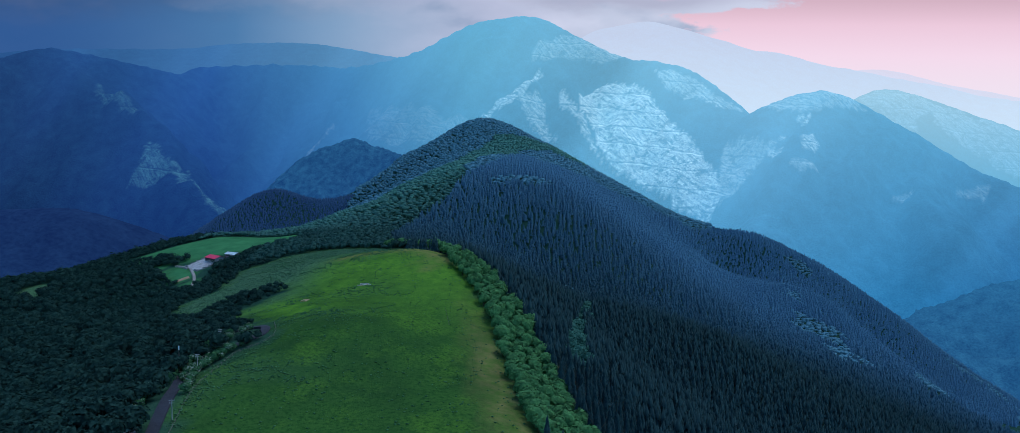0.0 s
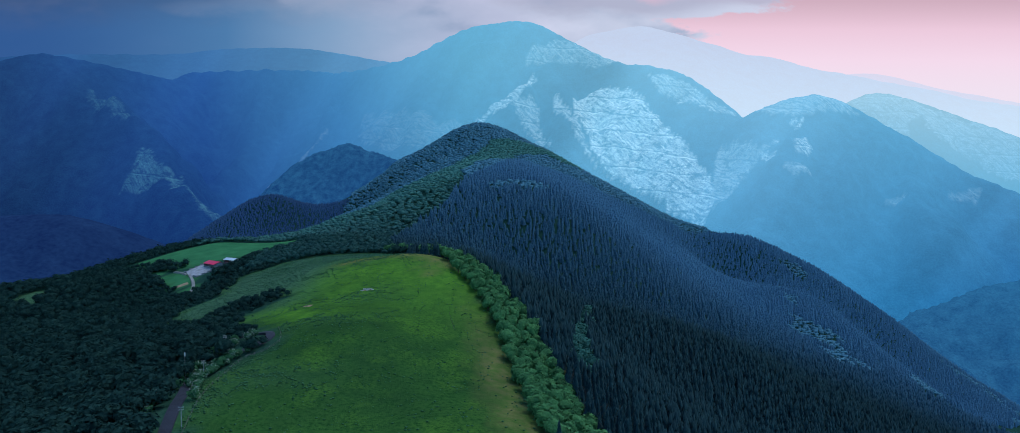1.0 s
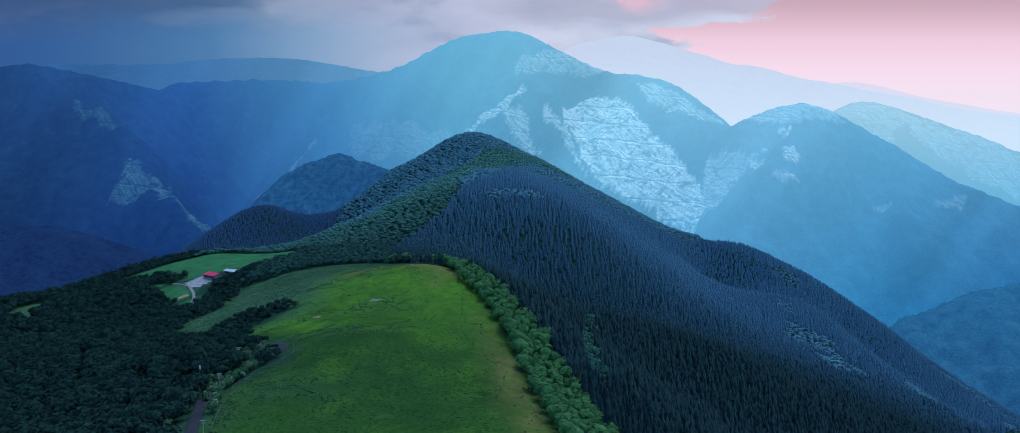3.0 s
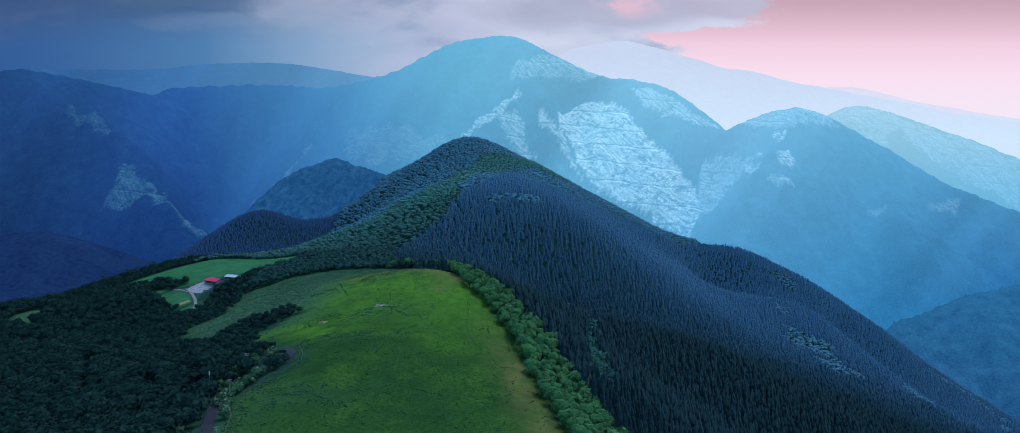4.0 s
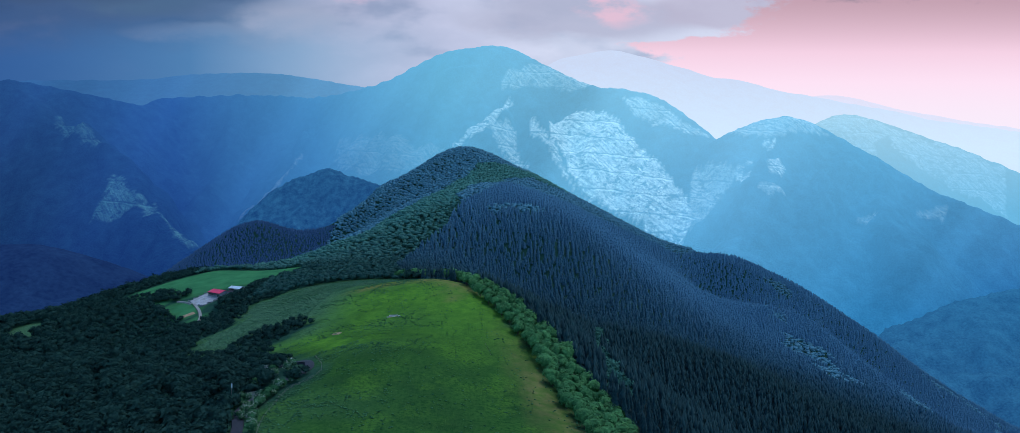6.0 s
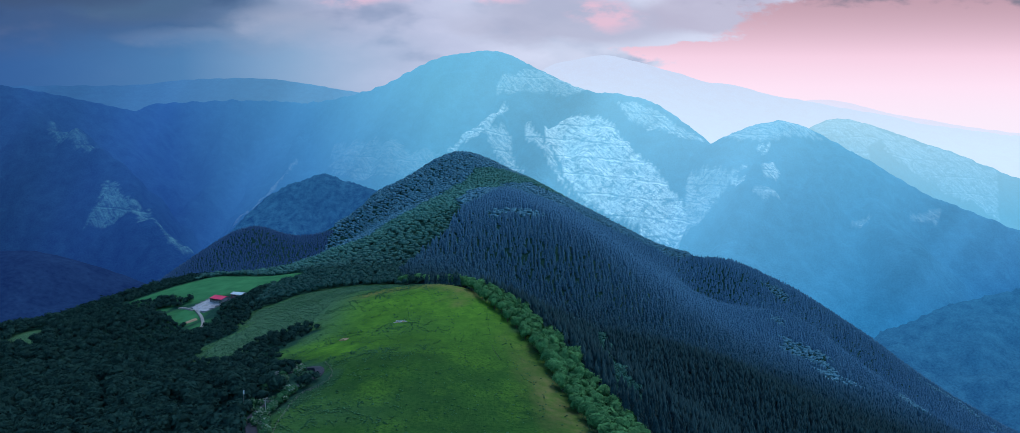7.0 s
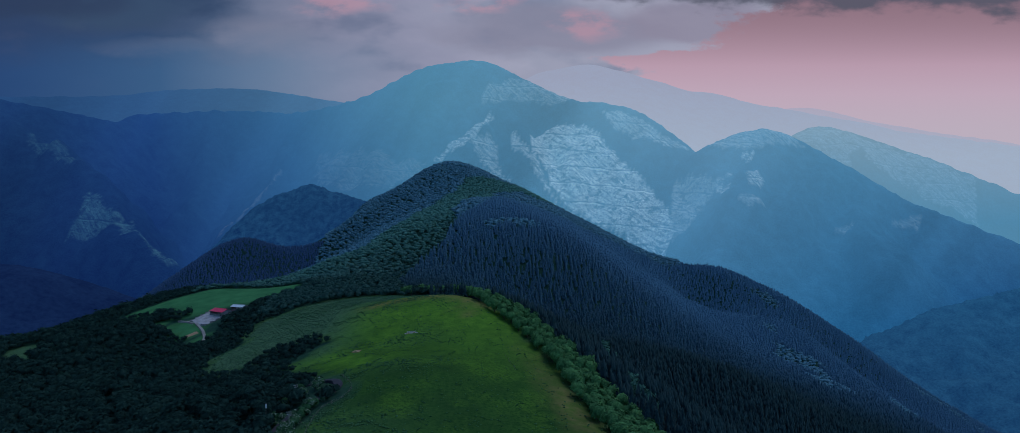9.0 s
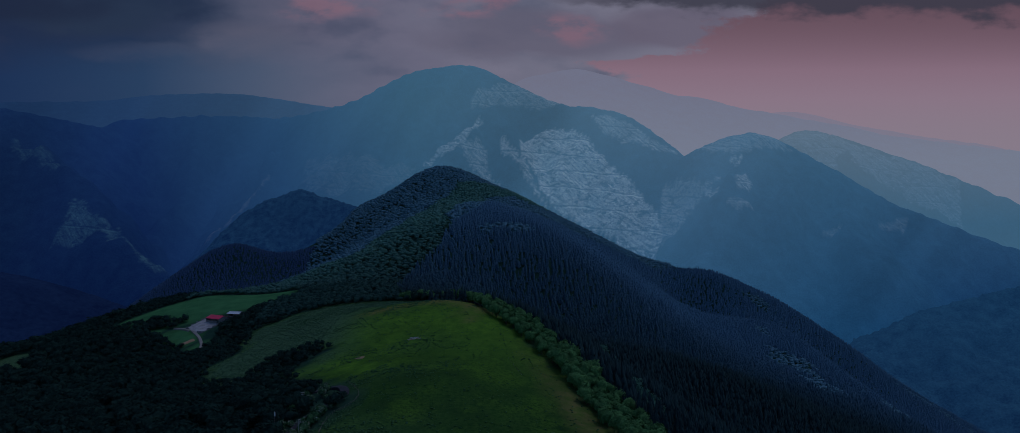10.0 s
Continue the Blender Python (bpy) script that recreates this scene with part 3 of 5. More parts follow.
def massif_haze_glow(name, low, high):
    """The large ranges: haze painted as emission, dim blue on one side and pale blue on the other, paler towards the
    crests.
    """
    m = distance(name, (0.1, 0.2, 0.3), (0.1, 0.2, 0.3), 0, 1, W1, W2, (0.95, 0.82, 0.66), lump=30.0)
    t, N = m.node_tree, m.node_tree.nodes.new
    bsdf = t.nodes["Principled BSDF"]
    geo, sep = N("ShaderNodeNewGeometry"), N("ShaderNodeSeparateXYZ")
    link(t, geo.outputs["Position"], sep.inputs[0])
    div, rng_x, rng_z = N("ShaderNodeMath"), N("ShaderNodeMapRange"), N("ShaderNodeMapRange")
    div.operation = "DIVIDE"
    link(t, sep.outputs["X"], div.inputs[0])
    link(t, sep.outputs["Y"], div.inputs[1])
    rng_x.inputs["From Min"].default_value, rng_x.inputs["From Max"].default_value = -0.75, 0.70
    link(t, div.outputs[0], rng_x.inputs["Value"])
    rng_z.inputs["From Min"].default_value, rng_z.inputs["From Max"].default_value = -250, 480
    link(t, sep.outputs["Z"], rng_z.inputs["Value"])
    # light painted into the woods: dark on the clouded side, lighter on the sunlit one
    side_light, tone = N("ShaderNodeMapRange"), N("ShaderNodeMix")
    side_light.inputs["From Min"].default_value, side_light.inputs["From Max"].default_value = 0.30, 0.52
    side_light.inputs["To Min"].default_value, side_light.inputs["To Max"].default_value = 0.65, 1.6
    link(t, rng_x.outputs[0], side_light.inputs["Value"])
    tone.data_type, tone.blend_type = "RGBA", "MULTIPLY"
    tone.inputs["Factor"].default_value = 1.0
    felled = t.nodes["felled"]
    link(t, felled.inputs["A"].links[0].from_socket, tone.inputs["A"])
    link(t, side_light.outputs[0], tone.inputs["B"])
    link(t, tone.outputs["Result"], felled.inputs["A"])
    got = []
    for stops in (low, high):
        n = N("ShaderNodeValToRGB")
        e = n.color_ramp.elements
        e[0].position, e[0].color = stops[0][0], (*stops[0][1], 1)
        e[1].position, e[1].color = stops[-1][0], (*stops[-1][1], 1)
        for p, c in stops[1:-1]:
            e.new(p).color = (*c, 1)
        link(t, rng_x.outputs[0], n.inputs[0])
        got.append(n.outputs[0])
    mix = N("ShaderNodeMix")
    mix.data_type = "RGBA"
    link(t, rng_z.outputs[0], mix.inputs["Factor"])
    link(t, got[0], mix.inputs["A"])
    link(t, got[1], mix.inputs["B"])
    # sunbeams painted into the glow: its strength varies along slanting shafts
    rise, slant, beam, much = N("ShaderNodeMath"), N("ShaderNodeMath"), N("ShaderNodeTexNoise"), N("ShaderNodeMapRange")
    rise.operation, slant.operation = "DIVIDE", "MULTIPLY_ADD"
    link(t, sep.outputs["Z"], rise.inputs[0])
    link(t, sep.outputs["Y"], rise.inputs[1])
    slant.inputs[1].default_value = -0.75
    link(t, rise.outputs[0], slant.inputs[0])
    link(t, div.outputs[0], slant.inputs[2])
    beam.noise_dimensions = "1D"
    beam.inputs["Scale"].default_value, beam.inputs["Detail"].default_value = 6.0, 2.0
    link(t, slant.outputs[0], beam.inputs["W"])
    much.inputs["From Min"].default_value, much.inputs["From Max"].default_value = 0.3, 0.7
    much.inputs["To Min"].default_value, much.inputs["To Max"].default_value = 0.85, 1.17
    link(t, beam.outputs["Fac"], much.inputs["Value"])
    # the painted haze is stronger on the farther slopes
    deep, haze_strength = N("ShaderNodeMapRange"), N("ShaderNodeMath")
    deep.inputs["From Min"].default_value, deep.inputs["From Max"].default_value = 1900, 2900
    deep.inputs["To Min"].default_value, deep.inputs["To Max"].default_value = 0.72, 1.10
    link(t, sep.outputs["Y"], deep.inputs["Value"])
    haze_strength.operation = "MULTIPLY"
    link(t, much.outputs[0], haze_strength.inputs[0])
    link(t, deep.outputs[0], haze_strength.inputs[1])
    link(t, haze_strength.outputs[0], bsdf.inputs["Emission Strength"])
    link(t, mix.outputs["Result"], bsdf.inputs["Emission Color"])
    return m


# Haze colours painted into the emission, from one side to the other.
HAZE_GLOW_LOW = [(0.0, (0.005, 0.018, 0.090)), (0.20, (0.006, 0.030, 0.175)), (0.33, (0.022, 0.125, 0.355)), (0.45, (0.055, 0.25, 0.49)), (0.58, (0.082, 0.32, 0.54)), (0.72, (0.055, 0.30, 0.59)), (0.85, (0.030, 0.23, 0.51)), (1.0, (0.014, 0.12, 0.33))]
HAZE_GLOW_HIGH = [(0.0, (0.012, 0.043, 0.155)), (0.20, (0.016, 0.070, 0.245)), (0.33, (0.050, 0.200, 0.41)), (0.45, (0.115, 0.37, 0.55)), (0.58, (0.15, 0.39, 0.55)), (0.72, (0.21, 0.485, 0.665)), (0.85, (0.17, 0.475, 0.675)), (1.0, (0.15, 0.44, 0.65))]
MASSIF = massif_haze_glow("massif_hazed_woods", HAZE_GLOW_LOW, HAZE_GLOW_HIGH)
FAR_HAZE_GLOW = [(0.0, (0.018, 0.066, 0.205)), (0.20, (0.036, 0.120, 0.29)), (0.33, (0.080, 0.220, 0.40)), (0.45, (0.13, 0.34, 0.56)), (1.0, (0.3, 0.5, 0.65))]
DIM = massif_haze_glow("dim_hazed_woods", FAR_HAZE_GLOW, FAR_HAZE_GLOW)
# The smaller far ranges: each has its haze painted as emission, graded by height.
RIGHT_FAR_HAZE = distance("right_far_peak", (0.30, 0.54, 0.68), (0.13, 0.41, 0.63), 0, 340, W1, W2, (0.5, 0.5, 0.5))
KNOB_HAZE = distance("knob", (0.008, 0.045, 0.15), (0.006, 0.038, 0.15), -100, 130, (0.001, 0.010, 0.018), (0.036, 0.112, 0.126), lump=14)
CORNER_HAZE = distance("corner_hill", (0.012, 0.085, 0.22), (0.008, 0.052, 0.155), -400, -200, D1, (0.034, 0.110, 0.125), (0.3, 0.4, 0.3), lump=30)
LOW_HAZE = distance("low_ridge", (0.005, 0.017, 0.080), (0.003, 0.012, 0.062), -200, -30, (0.002, 0.006, 0.014), (0.013, 0.030, 0.052))
FAR_R_HAZE = distance("pale_range", (0.55, 0.62, 0.78), (0.60, 0.74, 0.89), 300, 800, W1, W2)

# Crest lines of the massif: x, y, z.
CREST_LINE = [(-2600, 2350, 300), (-2261, 2500, 334), (-2015, 2650, 442), (-1849, 2700, 485), (-1636, 2850, 452), (-1516, 3000, 427), (-1513, 3200, 480), (-1229, 3300, 506), (-990, 3300, 499), (-831, 3150, 476), (-523, 3000, 522), (-300, 2900, 610), (-144, 2860, 633), (-19, 2860, 631), (117, 2800, 555), (291, 2700, 461), (401, 2650, 441), (530, 2600, 395), (687, 2500, 246), (800, 2450, 120)]
PEAK_SPUR = [(-30, 2800, 550), (-85, 2650, 410), (-148, 2550, 309), (-207, 2450, 214), (-330, 2330, 100)]
CLEARED_SPUR = [(291, 2700, 461), (339, 2591, 339), (446, 2480, 221), (550, 2350, 83), (539, 2290, -8), (493, 2250, -106)]
FACE_SPUR = [(60, 2680, 440), (78, 2600, 360), (121, 2500, 241), (203, 2400, 110)]
WEST_RIB = [(-400, 2950, 560), (-480, 2700, 300), (-560, 2500, 120)]
NEAR_SPUR = [(-1849, 2700, 485), (-1455, 2450, 302), (-1246, 2350, 200), (-1044, 2150, 37), (-871, 2000, -40)]
NORTH_RIB = [(-1229, 3300, 506), (-1137, 2900, 201), (-1190, 2600, 48)]
NOTCH_RIB = [(-831, 3150, 476), (-868, 2800, 200), (-937, 2500, 7)]
END_SPUR = [(-2261, 2500, 334), (-2000, 2200, 120), (-1700, 2000, -50)]
EAST_CREST = [(458, 2279, -48), (568, 2438, 147), (656, 2385, 238), (780, 2396, 295), (886, 2396, 316), (997, 2417, 292), (1168, 2385, 189), (1346, 2332, 72), (1449, 2279, 22), (1765, 2226, -104)]
EAST_SPUR = [(886, 2396, 316), (760, 2230, 150), (660, 2110, 24), (590, 2000, -68)]
EAST_RIB = [(1168, 2385, 189), (1060, 2080, 13), (1040, 2020, -60)]
CUT_FACE = [(125, 2591), (193, 2626), (305, 2590), (361, 2534), (385, 2489), (417, 2443), (454, 2389), (490, 2353), (527, 2299), (535, 2247), (527, 2197), (497, 2176), (464, 2201), (400, 2231), (351, 2273), (301, 2309), (229, 2353), (191, 2398), (158, 2473), (130, 2520)]
CUT_RIM = [(48, 2605), (83, 2575), (121, 2513), (152, 2450), (178, 2390), (200, 2355), (172, 2373), (137, 2426), (98, 2500), (59, 2540)]
CUT_SPUR = [(-29, 2661), (-1, 2656), (-59, 2581), (-115, 2541), (-192, 2549), (-213, 2553), (-144, 2583), (-75, 2610)]
CUT_GULLY = [(-75, 2578), (-17, 2586), (8, 2563), (9, 2501), (42, 2425), (-1, 2454), (-42, 2498), (-76, 2539)]
PALE_CREST = [(-29, 2750), (83, 2793), (200, 2752), (300, 2700), (245, 2681), (128, 2714), (7, 2710), (-46, 2721)]
PALE_SHOULDER = [(384, 2614), (465, 2586), (551, 2540), (592, 2522), (662, 2480), (600, 2481), (496, 2512), (420, 2552)]
EAST_TOP = [(694, 2390), (774, 2392), (851, 2392), (905, 2396), (990, 2402), (1028, 2381), (918, 2340), (811, 2331), (733, 2346)]
EAST_CUT = [(779, 2308), (831, 2316), (805, 2295), (780, 2300)]
EAST_FIELD = [(766, 2224), (814, 2253), (821, 2223), (802, 2198), (772, 2194)]
EAST_BANK = [(662, 2225), (696, 2228), (715, 2214), (682, 2205)]
EAST_LEDGE = [(713, 2149), (780, 2154), (800, 2148), (740, 2125)]
EAST_FLANK = [(570, 2340), (619, 2306), (660, 2238), (729, 2267), (757, 2278), (660, 2224), (618, 2214), (562, 2195), (520, 2181), (539, 2264)]
EAST_PLOT = [(1006, 2142), (1051, 2157), (1046, 2111), (1012, 2135)]
LOWER_PLOT = [(1245, 2251), (1356, 2275), (1322, 2237), (1255, 2241)]
WEST_CUT = [(-1268, 2287), (-1221, 2255), (-1153, 2215), (-1079, 2183), (-1010, 2120), (-950, 2070), (-890, 2035), (-901, 2020), (-924, 2015), (-996, 2096), (-1039, 2130), (-1077, 2130), (-1124, 2175), (-1160, 2160), (-1211, 2147), (-1254, 2148), (-1253, 2202)]
WEST_STRIP = [(-1610, 2600), (-1530, 2535), (-1460, 2490), (-1390, 2440), (-1345, 2405), (-1365, 2370), (-1420, 2400), (-1500, 2460), (-1590, 2540)]
RIB_STRIP = [(-820, 2880), (-850, 2780), (-885, 2640), (-925, 2480), (-945, 2480), (-905, 2640), (-870, 2780)]
WEST_SCRUB = [(-680, 2870), (-494, 2681), (-362, 2578), (-244, 2537), (-348, 2464), (-541, 2551), (-671, 2719)]
FAR_CUT = [(1125, 2721), (1197, 2690), (1291, 2665), (1364, 2650), (1462, 2645), (1520, 2625), (1723, 2550), (1658, 2433), (1560, 2488), (1450, 2531), (1371, 2554), (1350, 2568), (1334, 2596), (1277, 2587), (1284, 2563), (1221, 2575), (1150, 2623)]
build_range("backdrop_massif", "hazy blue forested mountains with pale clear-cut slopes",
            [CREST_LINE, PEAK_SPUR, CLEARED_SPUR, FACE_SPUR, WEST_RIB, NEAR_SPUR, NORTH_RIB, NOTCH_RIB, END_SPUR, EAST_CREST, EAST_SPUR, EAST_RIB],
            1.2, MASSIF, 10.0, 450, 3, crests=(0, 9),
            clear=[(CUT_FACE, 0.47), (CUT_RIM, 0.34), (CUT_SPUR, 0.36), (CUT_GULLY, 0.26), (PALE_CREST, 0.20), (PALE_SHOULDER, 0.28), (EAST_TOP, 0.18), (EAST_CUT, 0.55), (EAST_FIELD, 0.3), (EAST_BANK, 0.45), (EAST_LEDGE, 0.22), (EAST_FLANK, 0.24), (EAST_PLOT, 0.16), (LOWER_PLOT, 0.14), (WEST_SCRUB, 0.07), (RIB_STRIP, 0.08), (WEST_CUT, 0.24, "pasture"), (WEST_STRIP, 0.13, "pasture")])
build_range("backdrop_knob", "wooded blue hill beyond the ridge", [[(-690, 1700, -35), (-656, 1750, 6), (-612, 1830, 76), (-560, 1850, 108), (-520, 1856, 117), (-483, 1858, 133), (-450, 1856, 116), (-406, 1850, 108), (-340, 1800, 92), (-289, 1750, 87)], [(-500, 1856, 124), (-520, 1780, 60), (-560, 1700, -10)]], 1.15, KNOB_HAZE, 5.0, 300, 21, 1.0, grain=4.5)
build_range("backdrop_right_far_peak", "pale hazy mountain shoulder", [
    [(1085, 2750, 288), (1189, 2700, 350), (1282, 2680, 342), (1397, 2680, 309), (1518, 2650, 258), (1641, 2600, 207), (1968, 2500, 44)]], 1.3, RIGHT_FAR_HAZE, 8.0, 300, 41, 0.9, clear=[(FAR_CUT, 0.22)])
build_range("backdrop_corner_hill", "dim blue-green wooded valley slope", [[(916, 1742, -307), (1040, 1819, -258), (1126, 1838, -222), (1194, 1853, -199), (1488, 1870, -136)]], 0.45, CORNER_HAZE, 8.0, 450, 51, 0.8, grain=6.0)
build_range("backdrop_low_ridge", "dark indigo wooded low ridge", [[(-1300, 1500, -35), (-1194, 1550, -37), (-1050, 1600, -36), (-898, 1650, -109), (-780, 1700, -190)]], 0.5, LOW_HAZE, 14.0, 400, 61, 0.4)
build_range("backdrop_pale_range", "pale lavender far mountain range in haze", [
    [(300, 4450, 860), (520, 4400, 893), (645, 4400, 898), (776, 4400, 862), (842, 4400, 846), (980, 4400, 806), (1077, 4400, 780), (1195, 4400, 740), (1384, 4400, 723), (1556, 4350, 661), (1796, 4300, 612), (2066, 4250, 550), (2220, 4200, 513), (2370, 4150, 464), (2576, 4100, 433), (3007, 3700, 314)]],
    0.6, FAR_R_HAZE, 30.0, 500, 71, 0.5, floor=-200)
FAINT_HAZE = distance("faint_range", (0.70, 0.67, 0.80), (0.66, 0.72, 0.86), 300, 700, W1, W2)
build_range("backdrop_faint_range", "faint lavender range on the horizon", [[(1667, 4650, 624), (1981, 4650, 662), (2179, 4650, 647), (2457, 4650, 577), (2693, 4650, 536), (2921, 4650, 498), (3435, 4650, 431)]], 0.5, FAINT_HAZE, 30.0, 300, 91, 0.4, floor=-200)
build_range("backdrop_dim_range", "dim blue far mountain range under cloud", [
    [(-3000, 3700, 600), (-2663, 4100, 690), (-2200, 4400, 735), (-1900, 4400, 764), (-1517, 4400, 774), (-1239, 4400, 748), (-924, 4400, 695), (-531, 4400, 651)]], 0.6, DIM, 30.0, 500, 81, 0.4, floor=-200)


# ---------------------------------------------------------------- trees
def conifer_shape(rng, tiers, points, height=13.0, width=2.45):
    """A cedar: stacked skirts of drooping boughs, pointed at the top. Places and triangles."""
    v, f = [], []
    for k in range(tiers):
        s = k / tiers
        top, r = height * (0.22 + 0.78 * min(1.0, (k + 1.35) / tiers)), width * (1 - s) ** 0.60 * rng.uniform(0.88, 1.1)
        low = height * (0.10 + 0.80 * s)
        n0, turn = len(v), rng.uniform(0, 6.3)
        v.append((rng.uniform(-0.1, 0.1), rng.uniform(-0.1, 0.1), min(top, height)))
        for i in range(points * 2):
            a = turn + math.pi * i / points
            q = r * (rng.uniform(0.85, 1.15) if i % 2 == 0 else rng.uniform(0.5, 0.68))
            v.append((q * math.cos(a), q * math.sin(a), low + (rng.uniform(-0.5, 0.3) if i % 2 == 0 else rng.uniform(0.5, 1.1))))
        f += [(n0, n0 + 1 + i, n0 + 1 + (i + 1) % (points * 2)) for i in range(points * 2)]
    return np.array(v), np.array(f)


def crown_shape(rng, leaves, radius=3.6, height=8.0, core=1, leaf=1.0):
    """A broad crown: a lumpy core with many leaf clumps standing off it. Places and triangles."""
    bm = bmesh.new()
    bmesh.ops.create_icosphere(bm, subdivisions=core + 1, radius=1.0)
    lobes = [Vector((rng.gauss(0, 1), rng.gauss(0, 1), rng.gauss(0.3, 0.8))).normalized() for _ in range(9)]

    def out(d):
        return 0.60 + 0.46 * max(max(0.0, d.dot(q)) ** 6 for q in lobes)

    bm.verts.ensure_lookup_table()
    scale = Vector((radius, radius, height * 0.40))
    base = Vector((0, 0, height * 0.58))
    v = [tuple(base + Vector([a * b for a, b in zip(p.co * out(p.co.normalized()) * rng.uniform(0.86, 1.02), scale)])) for p in bm.verts]
    f = [tuple(p.index for p in face.verts) for face in bm.faces]
    bm.free()
    for _ in range(leaves):
        d = Vector((rng.gauss(0, 1), rng.gauss(0, 1), rng.gauss(0.25, 1))).normalized()
        c = base + Vector([a * b for a, b in zip(d * out(d) * rng.uniform(0.88, 1.22), scale)])
        s = radius * leaf * rng.uniform(0.13, 0.24)
        n = (d + Vector((rng.uniform(-0.6, 0.6), rng.uniform(-0.6, 0.6), rng.uniform(0, 0.8)))).normalized()
        e1 = n.orthogonal().normalized()
        e1 = Matrix.Rotation(rng.uniform(0, 6.28), 3, n) @ e1
        e2 = n.cross(e1)
        n0 = len(v)
        v += [tuple(c + e1 * s), tuple(c - e1 * s * 0.6 + e2 * s * 0.8), tuple(c - e1 * s * 0.5 - e2 * s * 0.9)]
        f.append((n0, n0 + 1, n0 + 2))
    return np.array(v), np.array(f)


def blossom_shape(rng):
    """Small clusters of flowers over a shrub, without a core."""
    v, f = crown_shape(rng, 130, 2.0, 3.9, 0, 0.45)
    return v[12:], f[20:] - 12


def scatter(x0, x1, y0, y1, step, seed):
    """Places in plan on a shaken grid."""
    rng = np.random.RandomState(seed)
    x, y = np.meshgrid(np.arange(x0, x1, step), np.arange(y0, y1, step))
    x, y = x + rng.uniform(-0.7, 0.7, x.shape) * step, y + rng.uniform(-0.7, 0.7, y.shape) * step
    return x.ravel(), y.ravel()


def plant(name, label, category, shapes, x, y, material, seed, low=0.75, high=1.25, sink=0.3, scale=None):
    """Many trees of a few shapes as one mesh."""
    rng = np.random.RandomState(seed)
    n = len(x)
    z = ground_height(x, y) - sink
    pick, turn = rng.randint(0, len(shapes), n), rng.uniform(0, 6.283, n)
    size, tall = rng.uniform(low, high, n) * (1.0 if scale is None else scale), rng.uniform(0.85, 1.15, n)
    vs, fs, base = [], [], 0
    for k, (v, f) in enumerate(shapes):
        i = np.nonzero(pick == k)[0]
        if not len(i):
            continue
        c, s = np.cos(turn[i])[:, None] * size[i][:, None], np.sin(turn[i])[:, None] * size[i][:, None]
        px = v[None, :, 0] * c - v[None, :, 1] * s + x[i][:, None]
        py = v[None, :, 0] * s + v[None, :, 1] * c + y[i][:, None]
        pz = v[None, :, 2] * (size * tall)[i][:, None] + z[i][:, None]
        vs.append(np.stack([px, py, pz], -1).reshape(-1, 3))
        fs.append((f[None] + (np.arange(len(i)) * len(v))[:, None, None] + base).reshape(-1, 3))
        base += len(i) * len(v)
    me = mesh_of(name, np.concatenate(vs), np.concatenate(fs), material, True)
    return tagged(new(name, me), label, category, kind="stuff")


rng = random.Random(4)
CEDAR_NEAR = [conifer_shape(rng, 3, 4, 12.5, 2.5) for _ in range(8)]
CEDAR_FAR = [conifer_shape(rng, 3, 3, 9.6, 2.85) for _ in range(8)]
SPRUCE_YOUNG = [conifer_shape(rng, 2, 3, 6.5, 3.0) for _ in range(8)]
CROWN_NEAR = [crown_shape(rng, 205, 4.2, 8.4, 0, 0.95) for _ in range(7)]
CROWN_MID = [crown_shape(rng, 100, 4.0, 8.2, 0, 1.05) for _ in range(7)]
CROWN_FAR = [crown_shape(rng, 14, 4.1, 6.4, 0) for _ in range(6)]


def open_land(x, y):
    return inside(MEADOW_EDGE, x, y) | inside(FIELD_EDGE, x, y) | inside(GLADE_EDGE, x, y) | inside(WOOD_GLADE, x, y) | (off_line(ROAD_LINE, x, y) < 5.0) | (off_line(MEADOW_EDGE[6:12], x, y) < 4.5) | (np.hypot(x + 131, y - 318) < 13)


